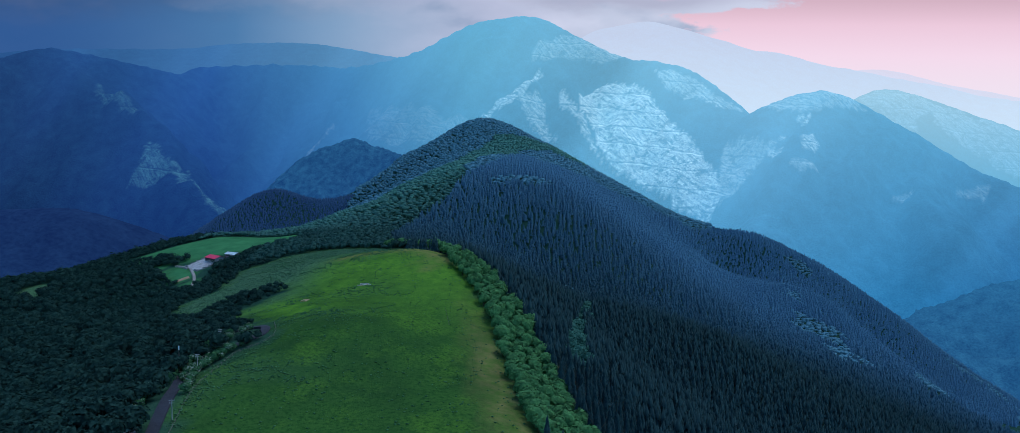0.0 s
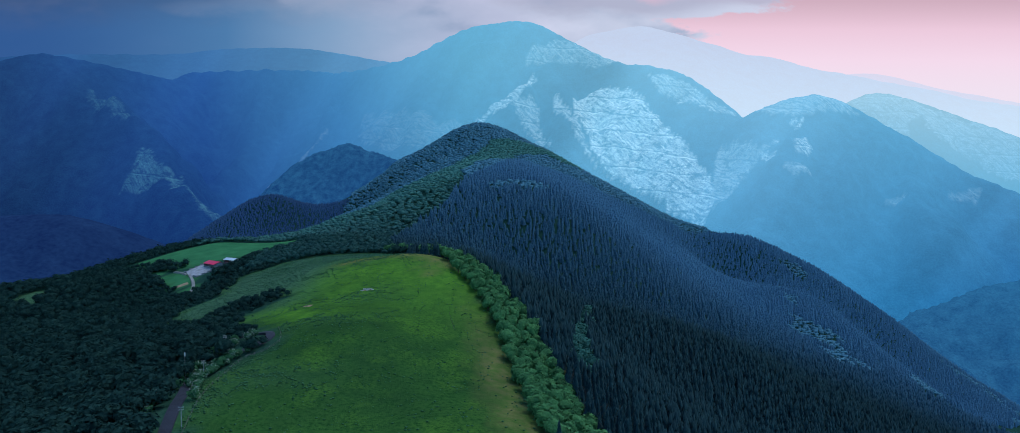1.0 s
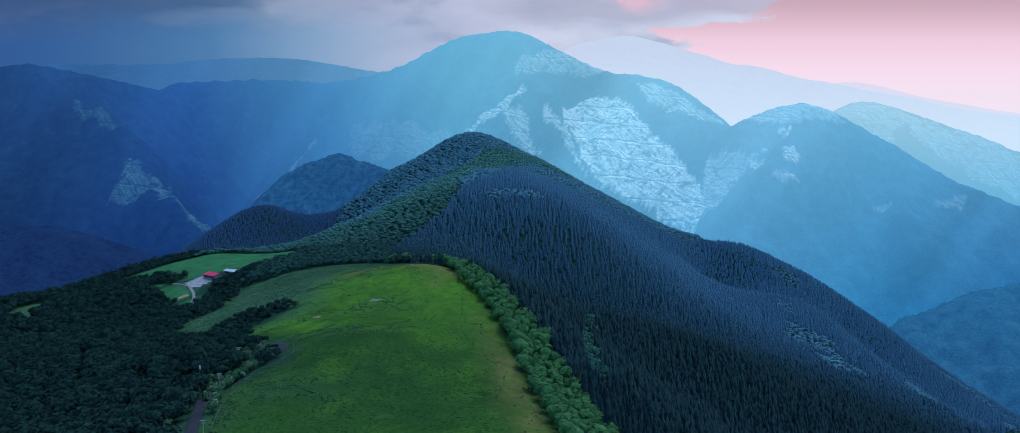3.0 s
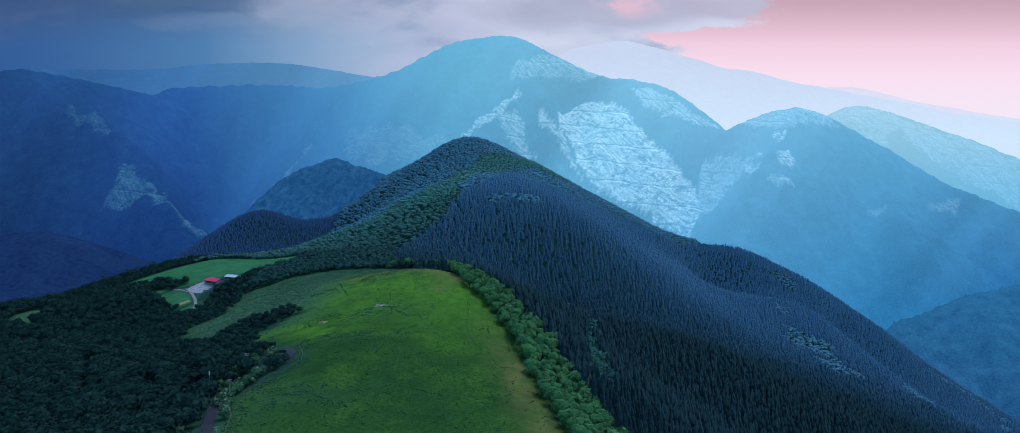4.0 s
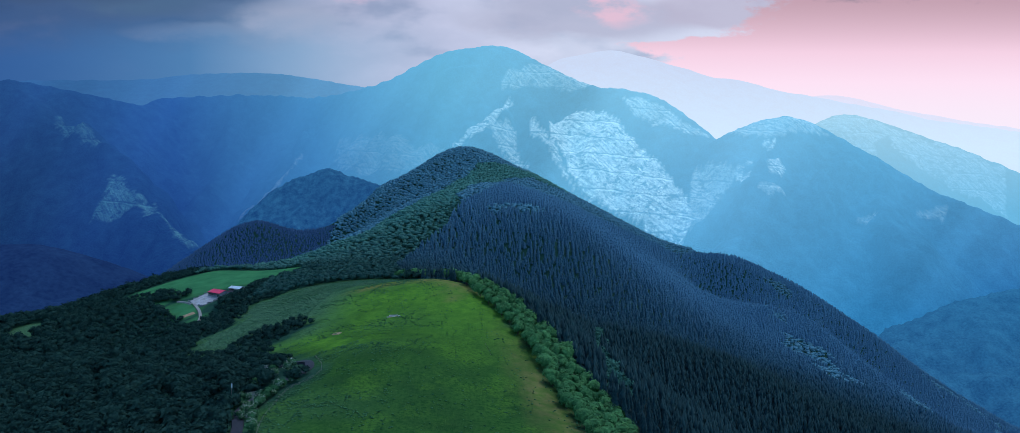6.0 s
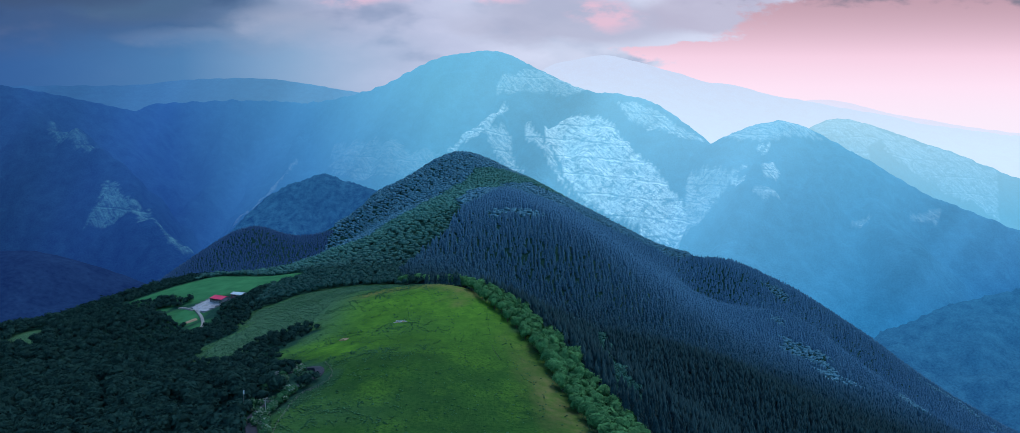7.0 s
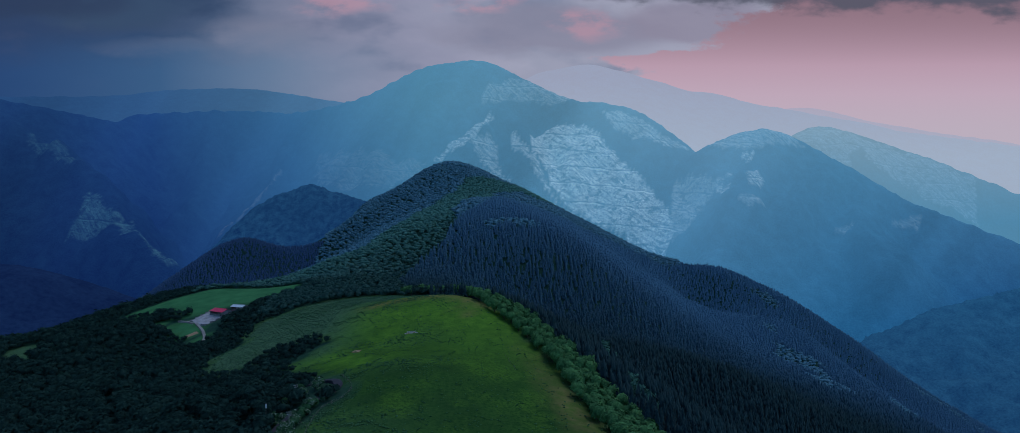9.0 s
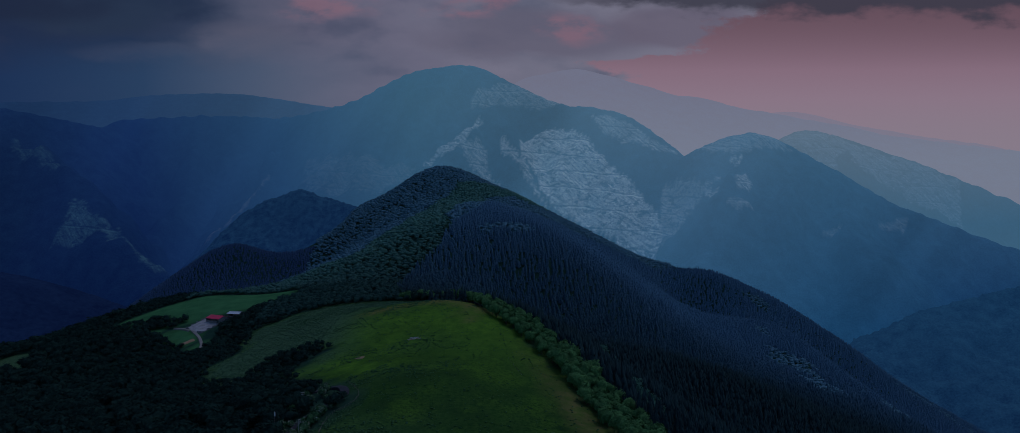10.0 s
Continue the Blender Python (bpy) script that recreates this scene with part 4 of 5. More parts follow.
def plant_woods():
    # which hill places carry conifers: all beyond the hedge, and the hill but for a band of broad leaves
    con_edge = [(-60, 488), (-92, 500), (-108, 560), (-132, 629), (-124, 713), (-99, 767), (-95, 803), (-60, 900), (-33, 1060), (40, 1100), (300, 1290), (900, 1500), (1200, 700), (500, 100), (20, 180), (6, 235), (-2, 275),
                (-9, 318), (-17, 363), (-29, 412), (-46, 455)]
    def beyond(x, y):
        """The far side of the near spur, up the hill."""
        return y - 0.73 * x + 30 * field_noise(x, y, 60, 19) > 560

    # near cedars
    x, y = scatter(-140, 760, 200, 870, 3.6, 1)
    keep = inside(con_edge, x, y) & ~open_land(x, y) & (off_line(HEDGE_LINE, x, y) > 11) & ~((y < 330) & (off_line(HEDGE_LINE, x, y) < 40)) & ~beyond(x, y) & (x < 0.8 * y + 15)
    thin = off_line([(42, 647), (34, 560), (28, 500), (20, 393), (17, 345)], x, y) + 7 * field_noise(x, y, 25, 77, 2) < 4
    x1, y1 = x[keep & ~thin], y[keep & ~thin]
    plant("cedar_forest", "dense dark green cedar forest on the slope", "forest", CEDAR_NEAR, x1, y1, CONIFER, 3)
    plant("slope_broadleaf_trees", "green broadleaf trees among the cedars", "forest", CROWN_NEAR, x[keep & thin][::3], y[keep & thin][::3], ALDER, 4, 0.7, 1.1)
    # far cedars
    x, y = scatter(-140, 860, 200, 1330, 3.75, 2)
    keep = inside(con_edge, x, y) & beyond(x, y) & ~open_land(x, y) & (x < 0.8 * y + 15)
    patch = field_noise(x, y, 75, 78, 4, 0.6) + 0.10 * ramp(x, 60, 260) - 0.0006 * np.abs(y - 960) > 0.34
    plant("far_cedar_forest", "cedar forest covering the hill, its colour blued for haze", "forest", CEDAR_FAR, x[keep & ~patch], y[keep & ~patch], CONIFER, 5, 0.75, 1.05)
    plant("hill_broadleaf_trees", "lighter broadleaf trees among far cedars", "forest", CROWN_FAR, x[keep & patch][::2], y[keep & patch][::2], HAZED_OAK, 6, 0.75, 1.05)
    # broad-leaved woods of the ridge and the hill's other flank
    x, y = scatter(-330, 340, 640, 1475, 4.8, 7)
    keep = ~inside(con_edge, x, y) & ~open_land(x, y) & ~inside(FARM_EDGE, x, y) & (y > 560) & (x > -330) & ((x < 340 - (1500 - y) * 0.2)) & ~((x < -285) & (y > 780) & (y < 1090))
    band = np.exp(-off_line(BAND_LINE, x + 14, y) ** 2 / 2200) + 0.45 * field_noise(x, y, 55, 13) > 0.5
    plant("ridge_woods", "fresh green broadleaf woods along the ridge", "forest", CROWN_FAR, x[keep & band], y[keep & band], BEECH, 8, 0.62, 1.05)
    plant("hill_woods", "dark oak woods on the hilltop, their colour blued for haze", "forest", CROWN_FAR, x[keep & ~band & (y > 840)], y[keep & ~band & (y > 840)], HAZED_OAK, 9, 0.62, 1.05)
    low = keep & ~band & (y <= 840) & (y > 650)
    xf, yf = scatter(-330, -100, 556, 656, 3.8, 27)
    foot = ~inside(con_edge, xf, yf) & ~open_land(xf, yf) & ~inside(FARM_EDGE, xf, yf)
    fresh = xf > -232 + 14 * field_noise(xf, yf, 40, 18)
    plant("farm_woods", "dark green broadleaf woods round the farm", "forest", CROWN_MID, xf[foot & ~fresh], yf[foot & ~fresh], LEAVES, 17, 0.5, 0.85)
    plant("meadow_top_woods", "mid green maple woods behind the meadow's crest", "forest", CROWN_MID, xf[foot & fresh], yf[foot & fresh], MAPLE, 18, 0.5, 0.85)
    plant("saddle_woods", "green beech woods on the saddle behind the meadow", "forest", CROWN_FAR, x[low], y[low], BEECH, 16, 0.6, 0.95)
    # the spur beyond the field
    x, y = scatter(-640, -330, 1030, 1260, 3.4, 10)
    plant("spur_woods", "dark woods on the spur, their colour blued for haze", "forest", SPRUCE_YOUNG, x, y, HAZED_SPRUCE, 11, 0.7, 1.0)
    # lower woods
    def wooded(x, y):
        keep = ~open_land(x, y) & ~inside(con_edge, x, y) & (x < -100) & (x > -130 - y * 0.75) & ~((x > -330) & (y >= 556) & (y < 770))
        keep &= ~inside(FARM_EDGE, x, y) & ~inside([(-300, 600), (-245, 606), (-240, 570), (-262, 560), (-300, 572)], x, y)
        return keep, 0.5 + 0.5 * ramp(np.minimum.reduce([off_line(MEADOW_EDGE[7:20], x, y), np.hypot(x + 272, y - 540) - 40, off_line(FIELD_EDGE[9:] + FIELD_EDGE[:4], x, y) * 0.7]), 3, 45)

    x, y = scatter(-640, -95, 170, 770, 6.0, 12)
    keep, grown = wooded(x, y)
    old, near = keep & (grown > 0.82), y < 450
    plant("lower_woods", "dark green broadleaf woods below the meadow", "forest", CROWN_NEAR, x[old & near], y[old & near], LEAVES, 14, 0.7, 1.25, scale=grown[old & near])
    plant("valley_woods", "dark green broadleaf woods toward the valley", "forest", CROWN_MID, x[old & ~near], y[old & ~near], LEAVES, 15, 0.75, 1.25, scale=grown[old & ~near])
    # younger trees at the edges of the open land
    x, y = scatter(-470, -95, 170, 770, 4.0, 28)
    keep, grown = wooded(x, y)
    young = keep & (grown <= 0.82)
    plant("edge_woods", "dark green young trees at the edge of the meadow", "forest", CROWN_MID, x[young], y[young], LEAVES, 29, 0.75, 1.25, scale=grown[young] * 0.95)


plant_woods()


# ---------------------------------------------------------------- single trees
def tree_of(name, label, category, shape, leaf, height, trunk_r, group="", blossom=None):
    """A tree: a tapered trunk with limbs, a crown of leaf clumps and, where it flowers, its blossom."""
    tree = tagged(new(name), label, category, group)
    bm = bmesh.new()
    rod(bm, (0, 0, -0.6), (0.1, 0, height * 0.45), trunk_r, trunk_r * 0.55)
    for k in range(4):
        a, s = k * 1.7 + 0.4, 0.25 + 0.05 * k
        rod(bm, (0.05, 0, height * s), (math.cos(a) * height * 0.2, math.sin(a) * height * 0.2, height * (s + 0.24)), trunk_r * 0.45, trunk_r * 0.15, 6)
    part("trunk", bm, BARK, tree)
    crown = new("crown", mesh_of("crown", *shape, leaf, True))
    crown.parent = tree
    if blossom:
        flower = new("blossom", mesh_of("blossom", *blossom, BLOSSOM))
        flower.parent = tree
        tagged(flower, "clusters of white blossom")
    return tree


def place_trees(kinds, x, y, seed, low, high):
    """Sets the kinds of tree out over the plan: the first of each kind itself, then copies."""
    rng, used = random.Random(seed), set()
    for px, py in zip(x, y):
        k = rng.randrange(len(kinds))
        s, tall = rng.uniform(low, high), rng.uniform(0.88, 1.15)
        m = Matrix.Translation((px, py, float(ground_height(px, py)))) @ Matrix.Rotation(rng.uniform(0, 6.28), 4, "Z") @ Matrix.Diagonal((s, s, s * tall, 1))
        if k in used:
            copy_thing(kinds[k], m @ Matrix.Diagonal((*(1 / v for v in kinds[k].scale), 1)))
        else:
            kinds[k].matrix_basis = m
            used.add(k)
    for k, ob in enumerate(kinds):
        if k not in used:
            for o in (*ob.children_recursive, ob):
                bpy.data.objects.remove(o)


def single_trees():
    rng = random.Random(9)
    # the belt of trees along the meadow
    pts = []
    for (x0, y0), (x1, y1) in zip(HEDGE_LINE, HEDGE_LINE[1:]):
        n = max(2, int(math.hypot(x1 - x0, y1 - y0) / 5.0))
        ln = math.hypot(x1 - x0, y1 - y0)
        for i in range(n):
            for off in (-8.2, -3.0, 2.4, 7.6):
                s, o = (i + rng.uniform(0.1, 0.9)) / n, off + rng.uniform(-1.6, 1.6)
                pts.append((x0 + (x1 - x0) * s + (y0 - y1) / ln * -o, y0 + (y1 - y0) * s + (x1 - x0) / ln * -o))
    # the line turns along the top of the meadow
    for i in range(34):
        s = i / 33
        pts.append((-66 - 52 * s + rng.uniform(-3, 3), 494 + 62 * s ** 0.8 + rng.uniform(-2, 8)))
    kinds = [tree_of("broadleaf_tree", "fresh green broadleaf tree in the belt beside the meadow", "tree", crown_shape(rng, 620, 3.2, 8.0, 1, 0.85), FRESH, 8.2, 0.22, "trees along the meadow") for _ in range(5)]
    place_trees(kinds, [p[0] for p in pts], [p[1] for p in pts], 21, 0.72, 1.18)
    # cedars nearest to the belt
    kinds = [tree_of("cedar_tree", "dark green cedar with drooping boughs at the forest edge", "tree", conifer_shape(rng, 8, 7), CONIFER, 14.0, 0.2, "cedars at the forest edge") for _ in range(4)]
    x, y = scatter(4, 60, 225, 330, 3.9, 33)
    keep = (off_line(HEDGE_LINE, x, y) > 11) & (off_line(HEDGE_LINE, x, y) < 40)
    place_trees(kinds, x[keep][:240], y[keep][:240], 34, 0.75, 1.2)
    # flowering shrubs beside the road
    spots = [(-147, 281), (-145, 276), (-143, 270), (-142, 258), (-141, 252), (-140, 247), (-138, 240), (-136, 233), (-133, 226), (-148, 288), (-147, 296), (-146, 303), (-143, 309), (-140, 318),
             (-136, 323), (-133, 318), (-135, 326), (-143, 325), (-146, 314), (-143, 293), (-135.5, 286), (-136.5, 290), (-133.5, 295), (-131.5, 300), (-129, 304), (-144, 288),
             (-130.5, 259), (-131.5, 263), (-132.8, 266), (-134, 270), (-135.2, 273), (-136, 277), (-136.3, 281), (-134.5, 288), (-132.5, 292), (-128, 252), (-150, 284), (-151, 278), (-149, 270), (-147, 263), (-145, 244), (-142, 236)]
    spots += [(-135, 284), (-134.5, 290), (-137.5, 277), (-133.5, 296), (-138.5, 271), (-136, 287), (-138, 281), (-139, 276), (-135, 293), (-137, 268), (-136.5, 274), (-140, 283), (-131, 301), (-132.5, 298)]
    kinds = [tree_of("flowering_shrub" if k < 2 else "roadside_shrub", ("green roadside shrub with white blossom" if k < 2 else "fresh green rounded shrub beside the road"), "shrub", crown_shape(rng, 190, 1.9, 3.6, 1), SHRUB, 3.6, 0.08, "shrubs beside the road", blossom_shape(rng) if k < 2 else None) for k in range(4)]
    more = [(px + rng.uniform(-3.5, 0.5), py + rng.uniform(-3, 3)) for px, py in spots]
    spots += [p for p in more if float(off_line(ROAD_LINE, np.array(p[0]), np.array(p[1]))) > 4.2]
    place_trees(kinds, [p[0] for p in spots], [p[1] for p in spots], 41, 0.6, 1.25)
    # dark round shrubs inside the bend
    kinds = [tree_of("round_shrub", "dark green rounded shrub in the road bend", "shrub", crown_shape(rng, 200, 2.2, 4.0, 1), LEAVES, 4.0, 0.1, "shrubs in the bend")]
    place_trees(kinds, [-125, -128, -130], [312, 309, 306], 45, 0.9, 1.2)


single_trees()


# ---------------------------------------------------------------- grass tufts and scrub
def cover_meadow():
    rng = random.Random(6)
    tufts = [crown_shape(rng, 3, 0.62, 0.62, 0) for _ in range(8)]
    x, y = scatter(-235, 0, 195, 570, 1.05, 51)
    r = np.random.RandomState(52).rand(len(x))
    dense = 0.06 + 0.75 * fern_cover(x, y) + 0.06 * ramp(field_noise(x, y, 20, 54), 0.1, 0.6) + 0.35 * np.exp(-(off_line([(-152, 372), (-128, 392), (-112, 398)], x, y) / 7) ** 2)
    dense += 0.25 * np.exp(-(off_line(MEADOW_EDGE[:8], x, y) / 5) ** 2) + 0.14 * np.exp(-(off_line([(-129, 300), (-105, 312), (-85, 325)], x, y) / 6) ** 2)
    dense *= 0.35 + 1.3 * ramp(field_noise(x, y, 5, 60, 2), -0.2, 0.45)
    keep = inside(MEADOW_EDGE, x, y) & (r < dense) & (off_line(ROAD_LINE, x, y) > 4)
    plant("fern_tufts", "dark green fern tufts dotted over the meadow", "tufts", tufts, x[keep], y[keep], TUFT, 55, 0.35, 1.25, 0.12)
    shrubs = [crown_shape(rng, 5, 0.9, 0.8, 0) for _ in range(6)]
    x, y = scatter(-240, -90, 380, 570, 1.8, 56)
    keep = inside(MEADOW_EDGE, x, y) & ((x < -158) | (y > 505)) & (np.random.RandomState(57).rand(len(x)) < 0.45 + 0.5 * field_noise(x, y, 18, 58))
    plant("scrub", "blue-green low scrub on the meadow's back slope", "scrub", shrubs, x[keep], y[keep], SCRUB, 59, 0.4, 1.05, 0.05)


cover_meadow()


# ---------------------------------------------------------------- road and yard
def smooth_line(line, n=8):
    pts = [Vector((*p, 0)) for p in line]
    pts = [pts[0] * 2 - pts[1]] + pts + [pts[-1] * 2 - pts[-2]]
    out = []
    for a, b, c, d in zip(pts, pts[1:], pts[2:], pts[3:]):
        for k in range(n):
            s = k / n
            out.append(0.5 * (2 * b + (c - a) * s + (2 * a - 5 * b + 4 * c - d) * s * s + (3 * b - a - 3 * c + d) * s ** 3))
    return out + [pts[-2]]


def lay_strip(name, label, line, width, material, lift=0.3, crown=0.08):
    """A road bed along a line: cambered top and sunk edges."""
    pts = smooth_line(line)
    v, cols = [], (-1.25, -1.0, -0.5, 0.0, 0.5, 1.0, 1.25)
    for i, p in enumerate(pts):
        d = (pts[min(i + 1, len(pts) - 1)] - pts[max(i - 1, 0)]).normalized()
        side = Vector((d.y, -d.x, 0))
        across = [p + side * (c * width / 2) for c in cols]
        level = max(float(ground_height(q.x, q.y)) for q in across[1:-1])
        for c, q in zip(cols, across):
            v.append((q.x, q.y, level + lift + crown * (1 - c * c) if abs(c) <= 1 else float(ground_height(q.x, q.y)) - 0.8))
    me = mesh_of(name, v, grid_faces(len(cols), len(pts)), material, False)
    return tagged(new(name, me), label, name, kind="structure")


ASPHALT = surface("asphalt", (0.012, 0.012, 0.019), (0.030, 0.029, 0.042), 5.0, 0.75, 0.4, 0.3)
GRAVEL = surface("pale_gravel", (0.16, 0.14, 0.13), (0.32, 0.29, 0.27), 4.0, 0.9, 0.4, 0.4)
CONCRETE = surface("yard_concrete", (0.17, 0.155, 0.16), (0.44, 0.41, 0.43), 3.5, 0.85, 0.7, 0.2)
WALLING = surface("grey_walling", (0.10, 0.10, 0.11), (0.26, 0.26, 0.28), 1.5, 0.85, 0.2, 0.2)
RED_ROOF = surface("red_roof_metal", (0.60, 0.020, 0.075), (0.76, 0.04, 0.11), 3.0, 0.5, 0.4, 0.1, spec=0.4)
PALE_ROOF = surface("pale_roof_metal", (0.42, 0.45, 0.50), (0.62, 0.66, 0.70), 3.0, 0.45, 0.4, 0.1, spec=0.5)
TEAL_ROOF = surface("teal_roof_metal", (0.10, 0.26, 0.30), (0.18, 0.40, 0.44), 2.0, 0.5, 0.4, 0.1, spec=0.4)
TIMBER = surface("weathered_timber", (0.08, 0.07, 0.06), (0.22, 0.20, 0.18), 0.8, 0.9, 0.1, 0.3)
POLE_GREY = surface("concrete_pole", (0.20, 0.20, 0.20), (0.34, 0.34, 0.33), 1.0, 0.8, 0.1, 0.1)
STEEL = surface("galvanised_steel", (0.35, 0.36, 0.38), (0.55, 0.56, 0.58), 0.6, 0.4, 0.1, 0.05, metal=0.8)
SOIL = surface("bare_soil", (0.22, 0.12, 0.07), (0.40, 0.26, 0.16), 2.0, 0.95, 0.3, 0.4)
STONE = surface("grey_stone", (0.20, 0.20, 0.19), (0.46, 0.45, 0.42), 0.8, 0.85, 0.12, 0.3)

lay_strip("road", "worn dark asphalt mountain road", ROAD_LINE, 3.9, ASPHALT)
lay_strip("farm_track", "pale gravel track down from the farmyard", [(-283, 571), (-277, 562), (-271, 552), (-265, 538), (-262, 520)], 2.1, GRAVEL)
lay_strip("field_track", "pale gravel track across the field", [(-302, 585), (-293, 579), (-285, 572)], 2.4, GRAVEL)


def patch(name, label, corners, material, lift=0.35, n=10, category="yard"):
    """A paved or bare patch between four corners, laid on the ground, with sunk edges."""
    a, b, c, d = (Vector((*p, 0)) for p in corners)
    v = []
    for j in range(-1, n + 2):
        for i in range(-1, n + 2):
            s, r = min(max(i / n, 0), 1), min(max(j / n, 0), 1)
            p = (a * (1 - s) + b * s) * (1 - r) + (d * (1 - s) + c * s) * r
            rim = i in (-1, n + 1) or j in (-1, n + 1)
            v.append((p.x, p.y, float(ground_height(p.x, p.y)) + (lift if not rim else -0.5)))
    return tagged(new(name, mesh_of(name, v, grid_faces(n + 3, n + 3), material)), label, category, kind="structure")


YARD = [(-291, 578), (-274, 563), (-262, 578), (-281, 595)]
patch("farmyard", "pale patched concrete farmyard", YARD, CONCRETE)
patch("dirt_patch", "bare reddish soil patch on the meadow", [(-131, 386), (-127, 384), (-126, 388), (-130, 389)], SOIL, 0.2, 6, "soil")
patch("track_soil", "bare reddish soil beside the track", [(-285, 549), (-281, 546), (-274, 551), (-277, 555)], SOIL, 0.2, 6, "soil")


def build_yard_wall():
    wall = tagged(new("yard_wall"), "low grey block wall round the farmyard", "wall")
    for (x0, y0), (x1, y1) in zip(YARD, YARD[1:] + YARD[:1]):
        n = 4
        for k in range(n):
            xa, ya, xb, yb = (x0 + (x1 - x0) * k / n, y0 + (y1 - y0) * k / n, x0 + (x1 - x0) * (k + 1) / n, y0 + (y1 - y0) * (k + 1) / n)
            if (x0, y0) == YARD[0] and k in (1, 2):
                continue
            bm = bmesh.new()
            mx, my = (xa + xb) / 2, (ya + yb) / 2
            box(bm, mx, my, min(float(ground_height(xa, ya)), float(ground_height(xb, yb))) - 0.3, math.hypot(xb - xa, yb - ya) - 0.05, 0.3, 1.9, math.atan2(yb - ya, xb - xa), 0.03)
            part("wall_panel", bm, WALLING, wall)


build_yard_wall()


def build_barn(name, label, x, y, turn, length, width, eave, ridge, roof_mat, bays):
    """An open-sided farm building: posts, back wall, gables and two roof slopes."""
    barn = tagged(new(name), label, "barn")
    z = float(ground_height(x, y)) + 0.2
    barn.matrix_basis = Matrix.Translation((x, y, z)) @ Matrix.Rotation(turn, 4, "Z")
    for s in (-1, 1):
        bm = bmesh.new()
        n = 14
        ln, over = length + 1.2, width / 2 + 0.6
        for i in range(n):
            # standing-seam sheets
            x0, x1 = -ln / 2 + ln * i / n, -ln / 2 + ln * (i + 1) / n - 0.04
            drop = (ridge - eave) * over / (width / 2)
            q = [(x0, 0, ridge), (x1, 0, ridge), (x1, s * over, ridge - drop), (x0, s * over, ridge - drop)]
            lo = [bm.verts.new(p) for p in q]
            hi = [bm.verts.new((p[0], p[1], p[2] + 0.09)) for p in q]
            bm.faces.new(hi)
            bm.faces.new(lo[::-1])
            for k in range(4):
                bm.faces.new((lo[k], lo[(k + 1) % 4], hi[(k + 1) % 4], hi[k]))
        bmesh.ops.recalc_face_normals(bm, faces=bm.faces)
        part("roof", bm, roof_mat, barn)
    part("ridge_cap", box(bmesh.new(), 0, 0, ridge + 0.05, length + 1.3, 0.4, 0.12, 0, 0.03), roof_mat, barn)
    for s in (-1, 1):
        for i in range(bays + 1):
            part("post", box(bmesh.new(), -length / 2 + length * i / bays, s * width / 2, -1.2, 0.22, 0.22, eave + 1.25, 0, 0.02), TIMBER, barn)
        part("beam", box(bmesh.new(), 0, s * width / 2, eave - 0.25, length, 0.18, 0.28, 0, 0.02), TIMBER, barn)
    part("wall", box(bmesh.new(), 0, width / 2 - 0.2, -1.0, length - 0.3, 0.15, eave + 0.7, 0, 0.02), PALE_ROOF, barn, "pale sheeted back wall")
    part("wall", box(bmesh.new(), 0, -width / 2 + 0.2, -1.0, length - 0.3, 0.15, 1.7, 0, 0.02), WALLING, barn, "low grey front wall")
    for s in (-1, 1):
        bm = bmesh.new()
        q = [(-width / 2, -1.0), (width / 2, -1.0), (width / 2, eave), (0, ridge - 0.05), (-width / 2, eave)]
        f0 = [bm.verts.new((s * length / 2, p, h)) for p, h in q]
        f1 = [bm.verts.new((s * (length / 2 - 0.12), p, h)) for p, h in q]
        bm.faces.new(f0), bm.faces.new(f1[::-1])
        for k in range(5):
            bm.faces.new((f0[k], f0[(k + 1) % 5], f1[(k + 1) % 5], f1[k]))
        bmesh.ops.recalc_face_normals(bm, faces=bm.faces)
        part("gable_wall", bm, WALLING, barn)
    return barn


build_barn("barn", "open barn with a bright red metal roof at the yard", -268.5, 584.5, math.atan2(-8, 11), 15.5, 9.6, 2.7, 4.4, RED_ROOF, 5)
build_barn("storage_shed", "grey shed with a pale metal roof beyond the barn", -255.5, 588.0, math.atan2(-6, 14), 11.0, 6.0, 2.8, 4.0, PALE_ROOF, 3)
build_barn("roadside_hut", "small hut with a teal metal roof beside the road", -132.0, 221.0, 1.1, 5.0, 3.6, 2.0, 2.9, TEAL_ROOF, 2)


# ---------------------------------------------------------------- fence, poles, small things
def build_fence(name, label, line, gap, tall, rails=(0.35, 0.65, 0.95)):
    fence = tagged(new(name), label, "fence")
    pts = smooth_line(line, 6)
    walk_len, last, posts = 0.0, pts[0], []
    for p in pts:
        walk_len += (p - last).length
        last = p
        if not posts or walk_len >= gap:
            posts.append(Vector((p.x, p.y, float(ground_height(p.x, p.y)))))
            walk_len = 0.0
    for p in posts:
        part("post", rod(bmesh.new(), p - Vector((0, 0, 0.5)), p + Vector((0, 0, tall)), 0.07, 0.06, 6), TIMBER, fence)
    for a, b in zip(posts, posts[1:]):
        for h in rails:
            part("rail", rod(bmesh.new(), a + Vector((0, 0, tall * h)), b + Vector((0, 0, tall * h)), 0.025, None, 4), TIMBER, fence)
    return fence


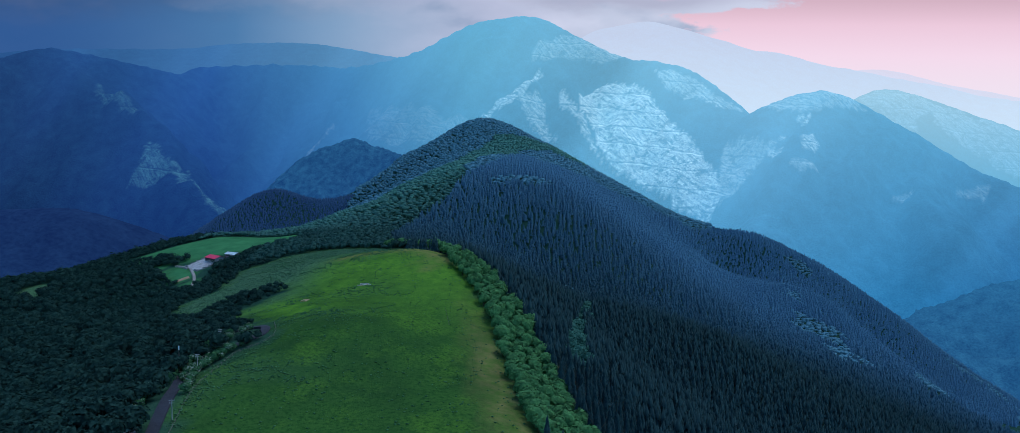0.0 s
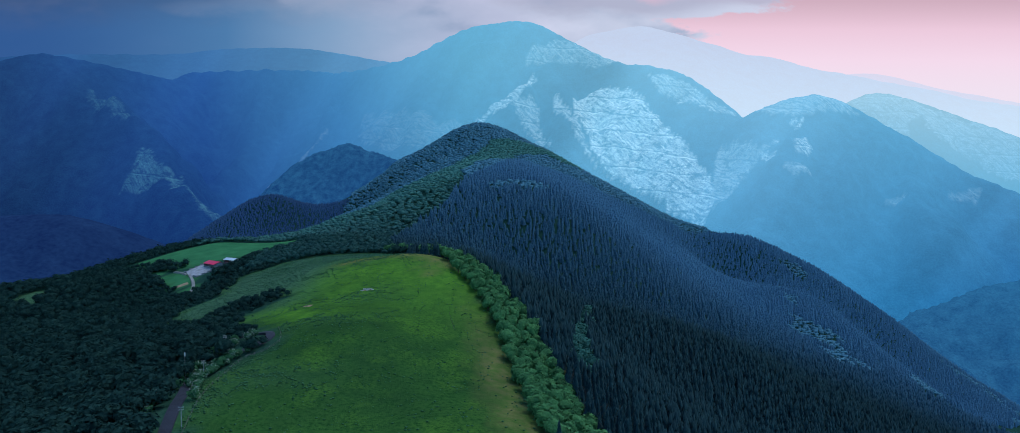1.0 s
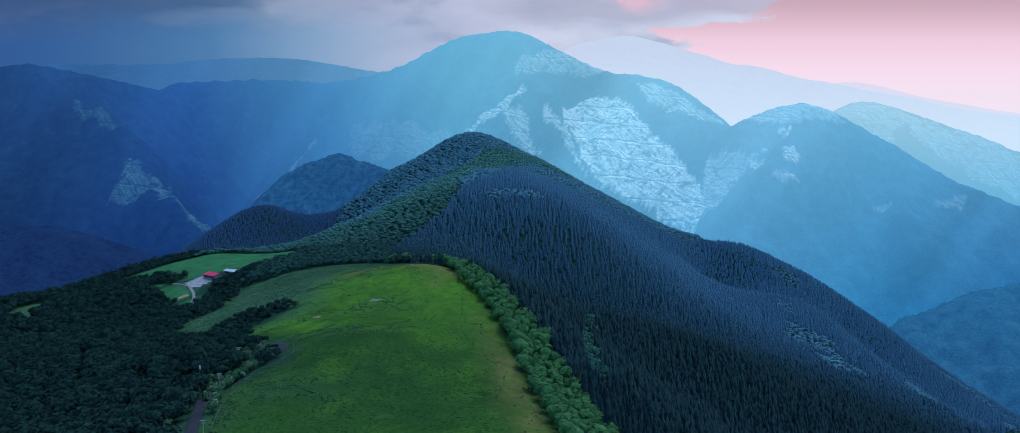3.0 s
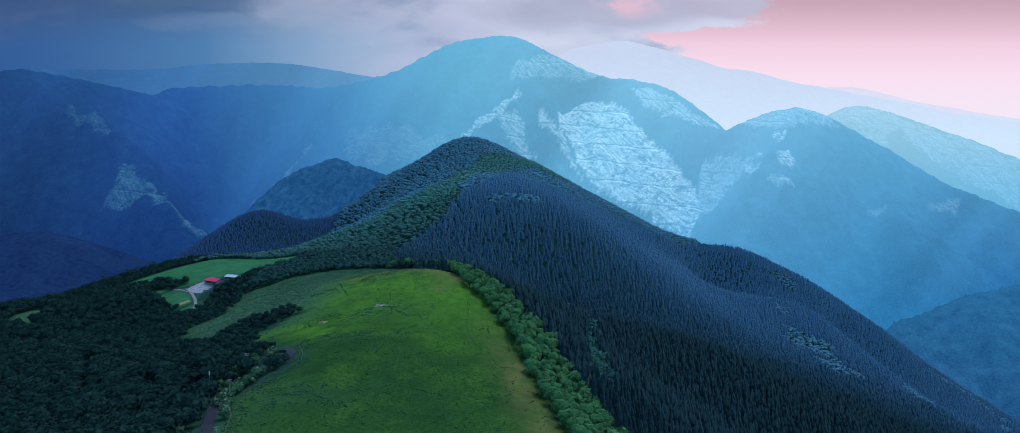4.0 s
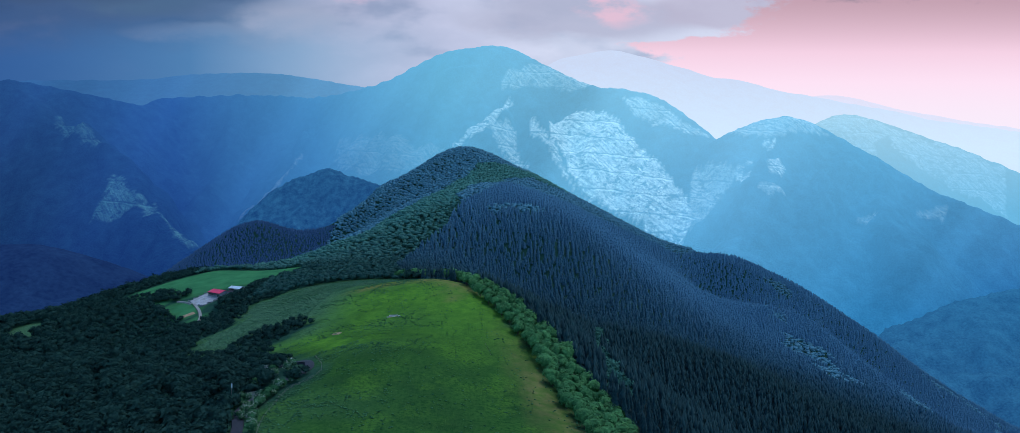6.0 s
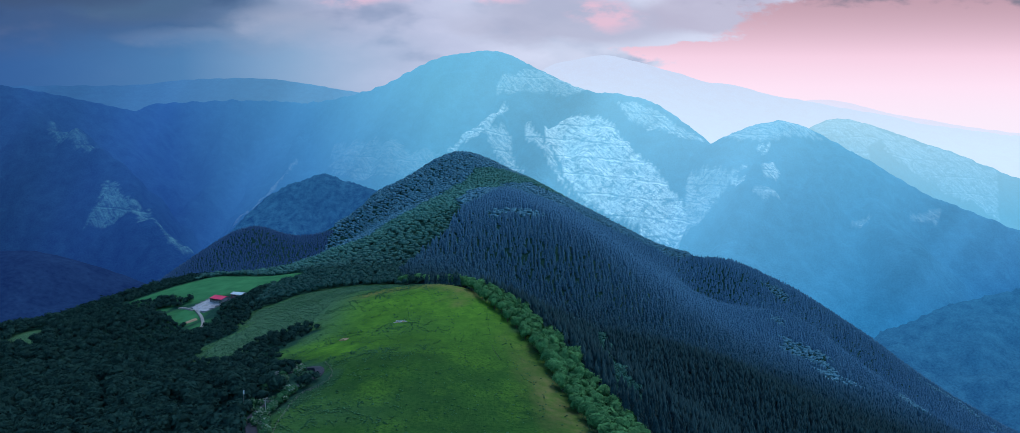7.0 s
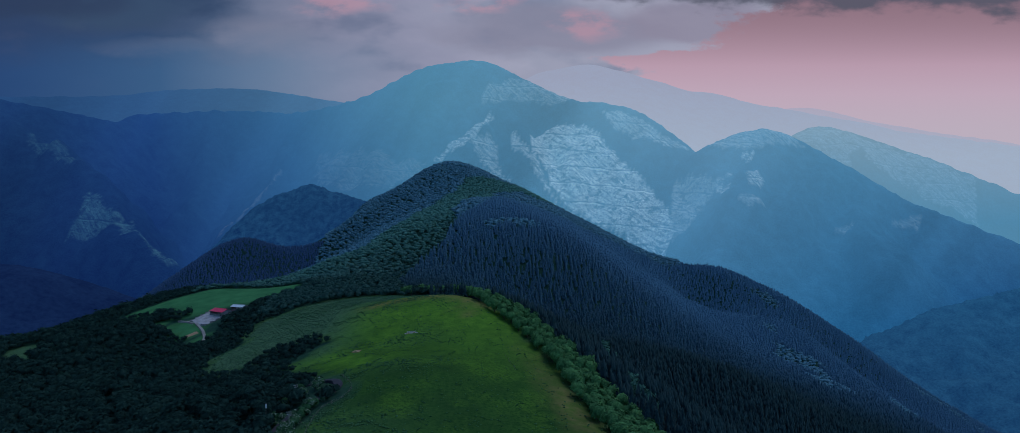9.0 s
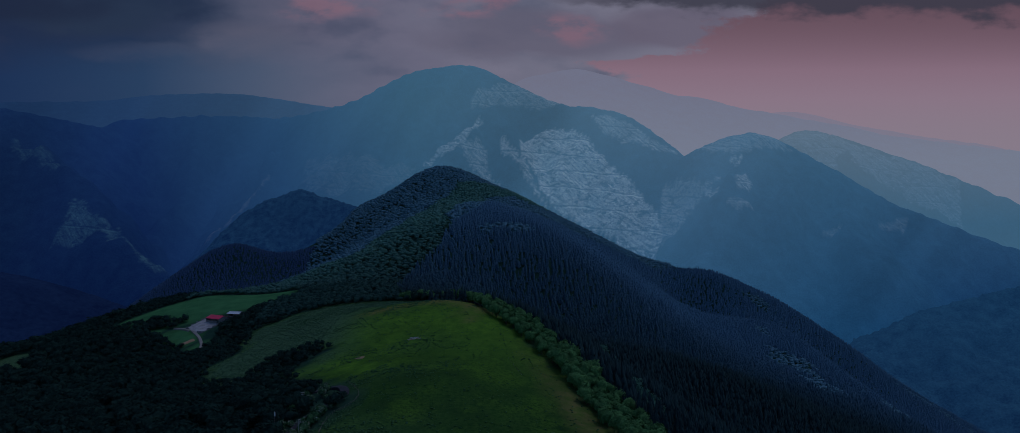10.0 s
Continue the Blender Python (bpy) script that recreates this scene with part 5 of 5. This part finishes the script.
build_fence("meadow_fence", "grey post and rail fence along the meadow edge", [(-113, 205), (-119, 225), (-127, 258), (-129, 278), (-128, 296), (-121, 305), (-119, 317), (-127, 337)], 3.2, 1.2)
build_fence("short_fence", "short line of old posts standing in the meadow", [(-50, 374), (-48, 366), (-45, 352)], 2.0, 1.0, ())


def build_pole(x, y, tall, turn, stay=None):
    """A utility pole with two crossarms, insulators and, where given, a stay."""
    pole = tagged(new("utility_pole"), "grey concrete utility pole with crossarms beside the road", "pole", "poles along the road")
    pole.matrix_basis = Matrix.Translation((x, y, float(ground_height(x, y)))) @ Matrix.Rotation(turn, 4, "Z")
    part("shaft", rod(bmesh.new(), (0, 0, -0.8), (0, 0, tall), 0.19, 0.12, 10), POLE_GREY, pole)
    for h, w in ((tall - 0.35, 1.9), (tall - 1.2, 1.5)):
        arm = part("crossarm", box(bmesh.new(), 0, 0.14, h, w, 0.12, 0.12, 0, 0.015), STEEL, pole)
        for k in (-1, 0, 1):
            part("insulator", rod(bmesh.new(), (k * w * 0.42, 0.14, h + 0.12), (k * w * 0.42, 0.14, h + 0.34), 0.06, 0.04, 6), PALE_ROOF, arm)
    if stay:
        part("stay", rod(bmesh.new(), (0, 0, tall - 0.8), stay, 0.02, None, 6), TIMBER, pole)
    return pole


build_pole(-121.5, 230, 7.2, 0.3)
build_pole(-136.5, 279, 7.6, 0.3, (8.0, -3.0, 0.5))
build_pole(-142, 312, 7.5, 0.5)


def build_marker(x, y, tall):
    """A slim mast that carries a long white panel."""
    mast = tagged(new("marker_mast"), "slim dark mast with a narrow white panel among trees", "mast")
    mast.matrix_basis = Matrix.Translation((x, y, float(ground_height(x, y))))
    part("mast", rod(bmesh.new(), (0, 0, -0.5), (0, 0, tall), 0.12, 0.09, 8), TIMBER, mast)
    part("panel", box(bmesh.new(), 0.1, -0.15, tall - 1.6, 0.5, 0.12, 1.7, 0, 0.03), PALE_ROOF, mast, "narrow white panel")


build_marker(-147, 285, 11.0)


def build_trough(x, y):
    """A low stone trough and loose slabs on worn earth."""
    rng = random.Random(2)
    patch("worn_earth", "worn sandy earth round the trough", [(x - 2.5, y - 2.2), (x + 4.5, y - 1.4), (x + 4.0, y + 0.8), (x - 3, y + 0.4)], SOIL, 0.15, 8, "soil")
    trough = tagged(new("stone_trough"), "low grey stone trough on worn earth", "trough")
    trough.matrix_basis = Matrix.Translation((x, y, float(ground_height(x, y)) + 0.1)) @ Matrix.Rotation(0.15, 4, "Z")
    for dy in (-0.75, 0.75):
        part("long_side", box(bmesh.new(), 0, dy, -0.4, 5.0, 0.25, 0.9, 0, 0.05), STONE, trough)
    for dx in (-2.4, 2.4):
        part("short_side", box(bmesh.new(), dx, 0, -0.4, 0.25, 1.25, 0.9, 0, 0.05), STONE, trough)
    part("bottom", box(bmesh.new(), 0, 0, -0.4, 4.6, 1.25, 0.5, 0, 0.02), TIMBER, trough)
    for k in range(3):
        px, py = x - 3 + k * 3.1, y - 1.9 + rng.uniform(-0.4, 0.4)
        bm = bmesh.new()
        bmesh.ops.create_icosphere(bm, subdivisions=2, radius=0.6)
        for v in bm.verts:
            v.co = Vector((v.co.x * 1.5, v.co.y, v.co.z * 0.6)) * rng.uniform(0.85, 1.1)
        me = bpy.data.meshes.new("boulder")
        bm.to_mesh(me)
        bm.free()
        me.materials.append(STONE)
        ob = tagged(new("boulder", me), "pale grey boulder lying beside the trough", "rock", "boulders at the trough")
        ob.location = (px, py, float(ground_height(px, py)) + 0.25)


build_trough(-101.5, 411)
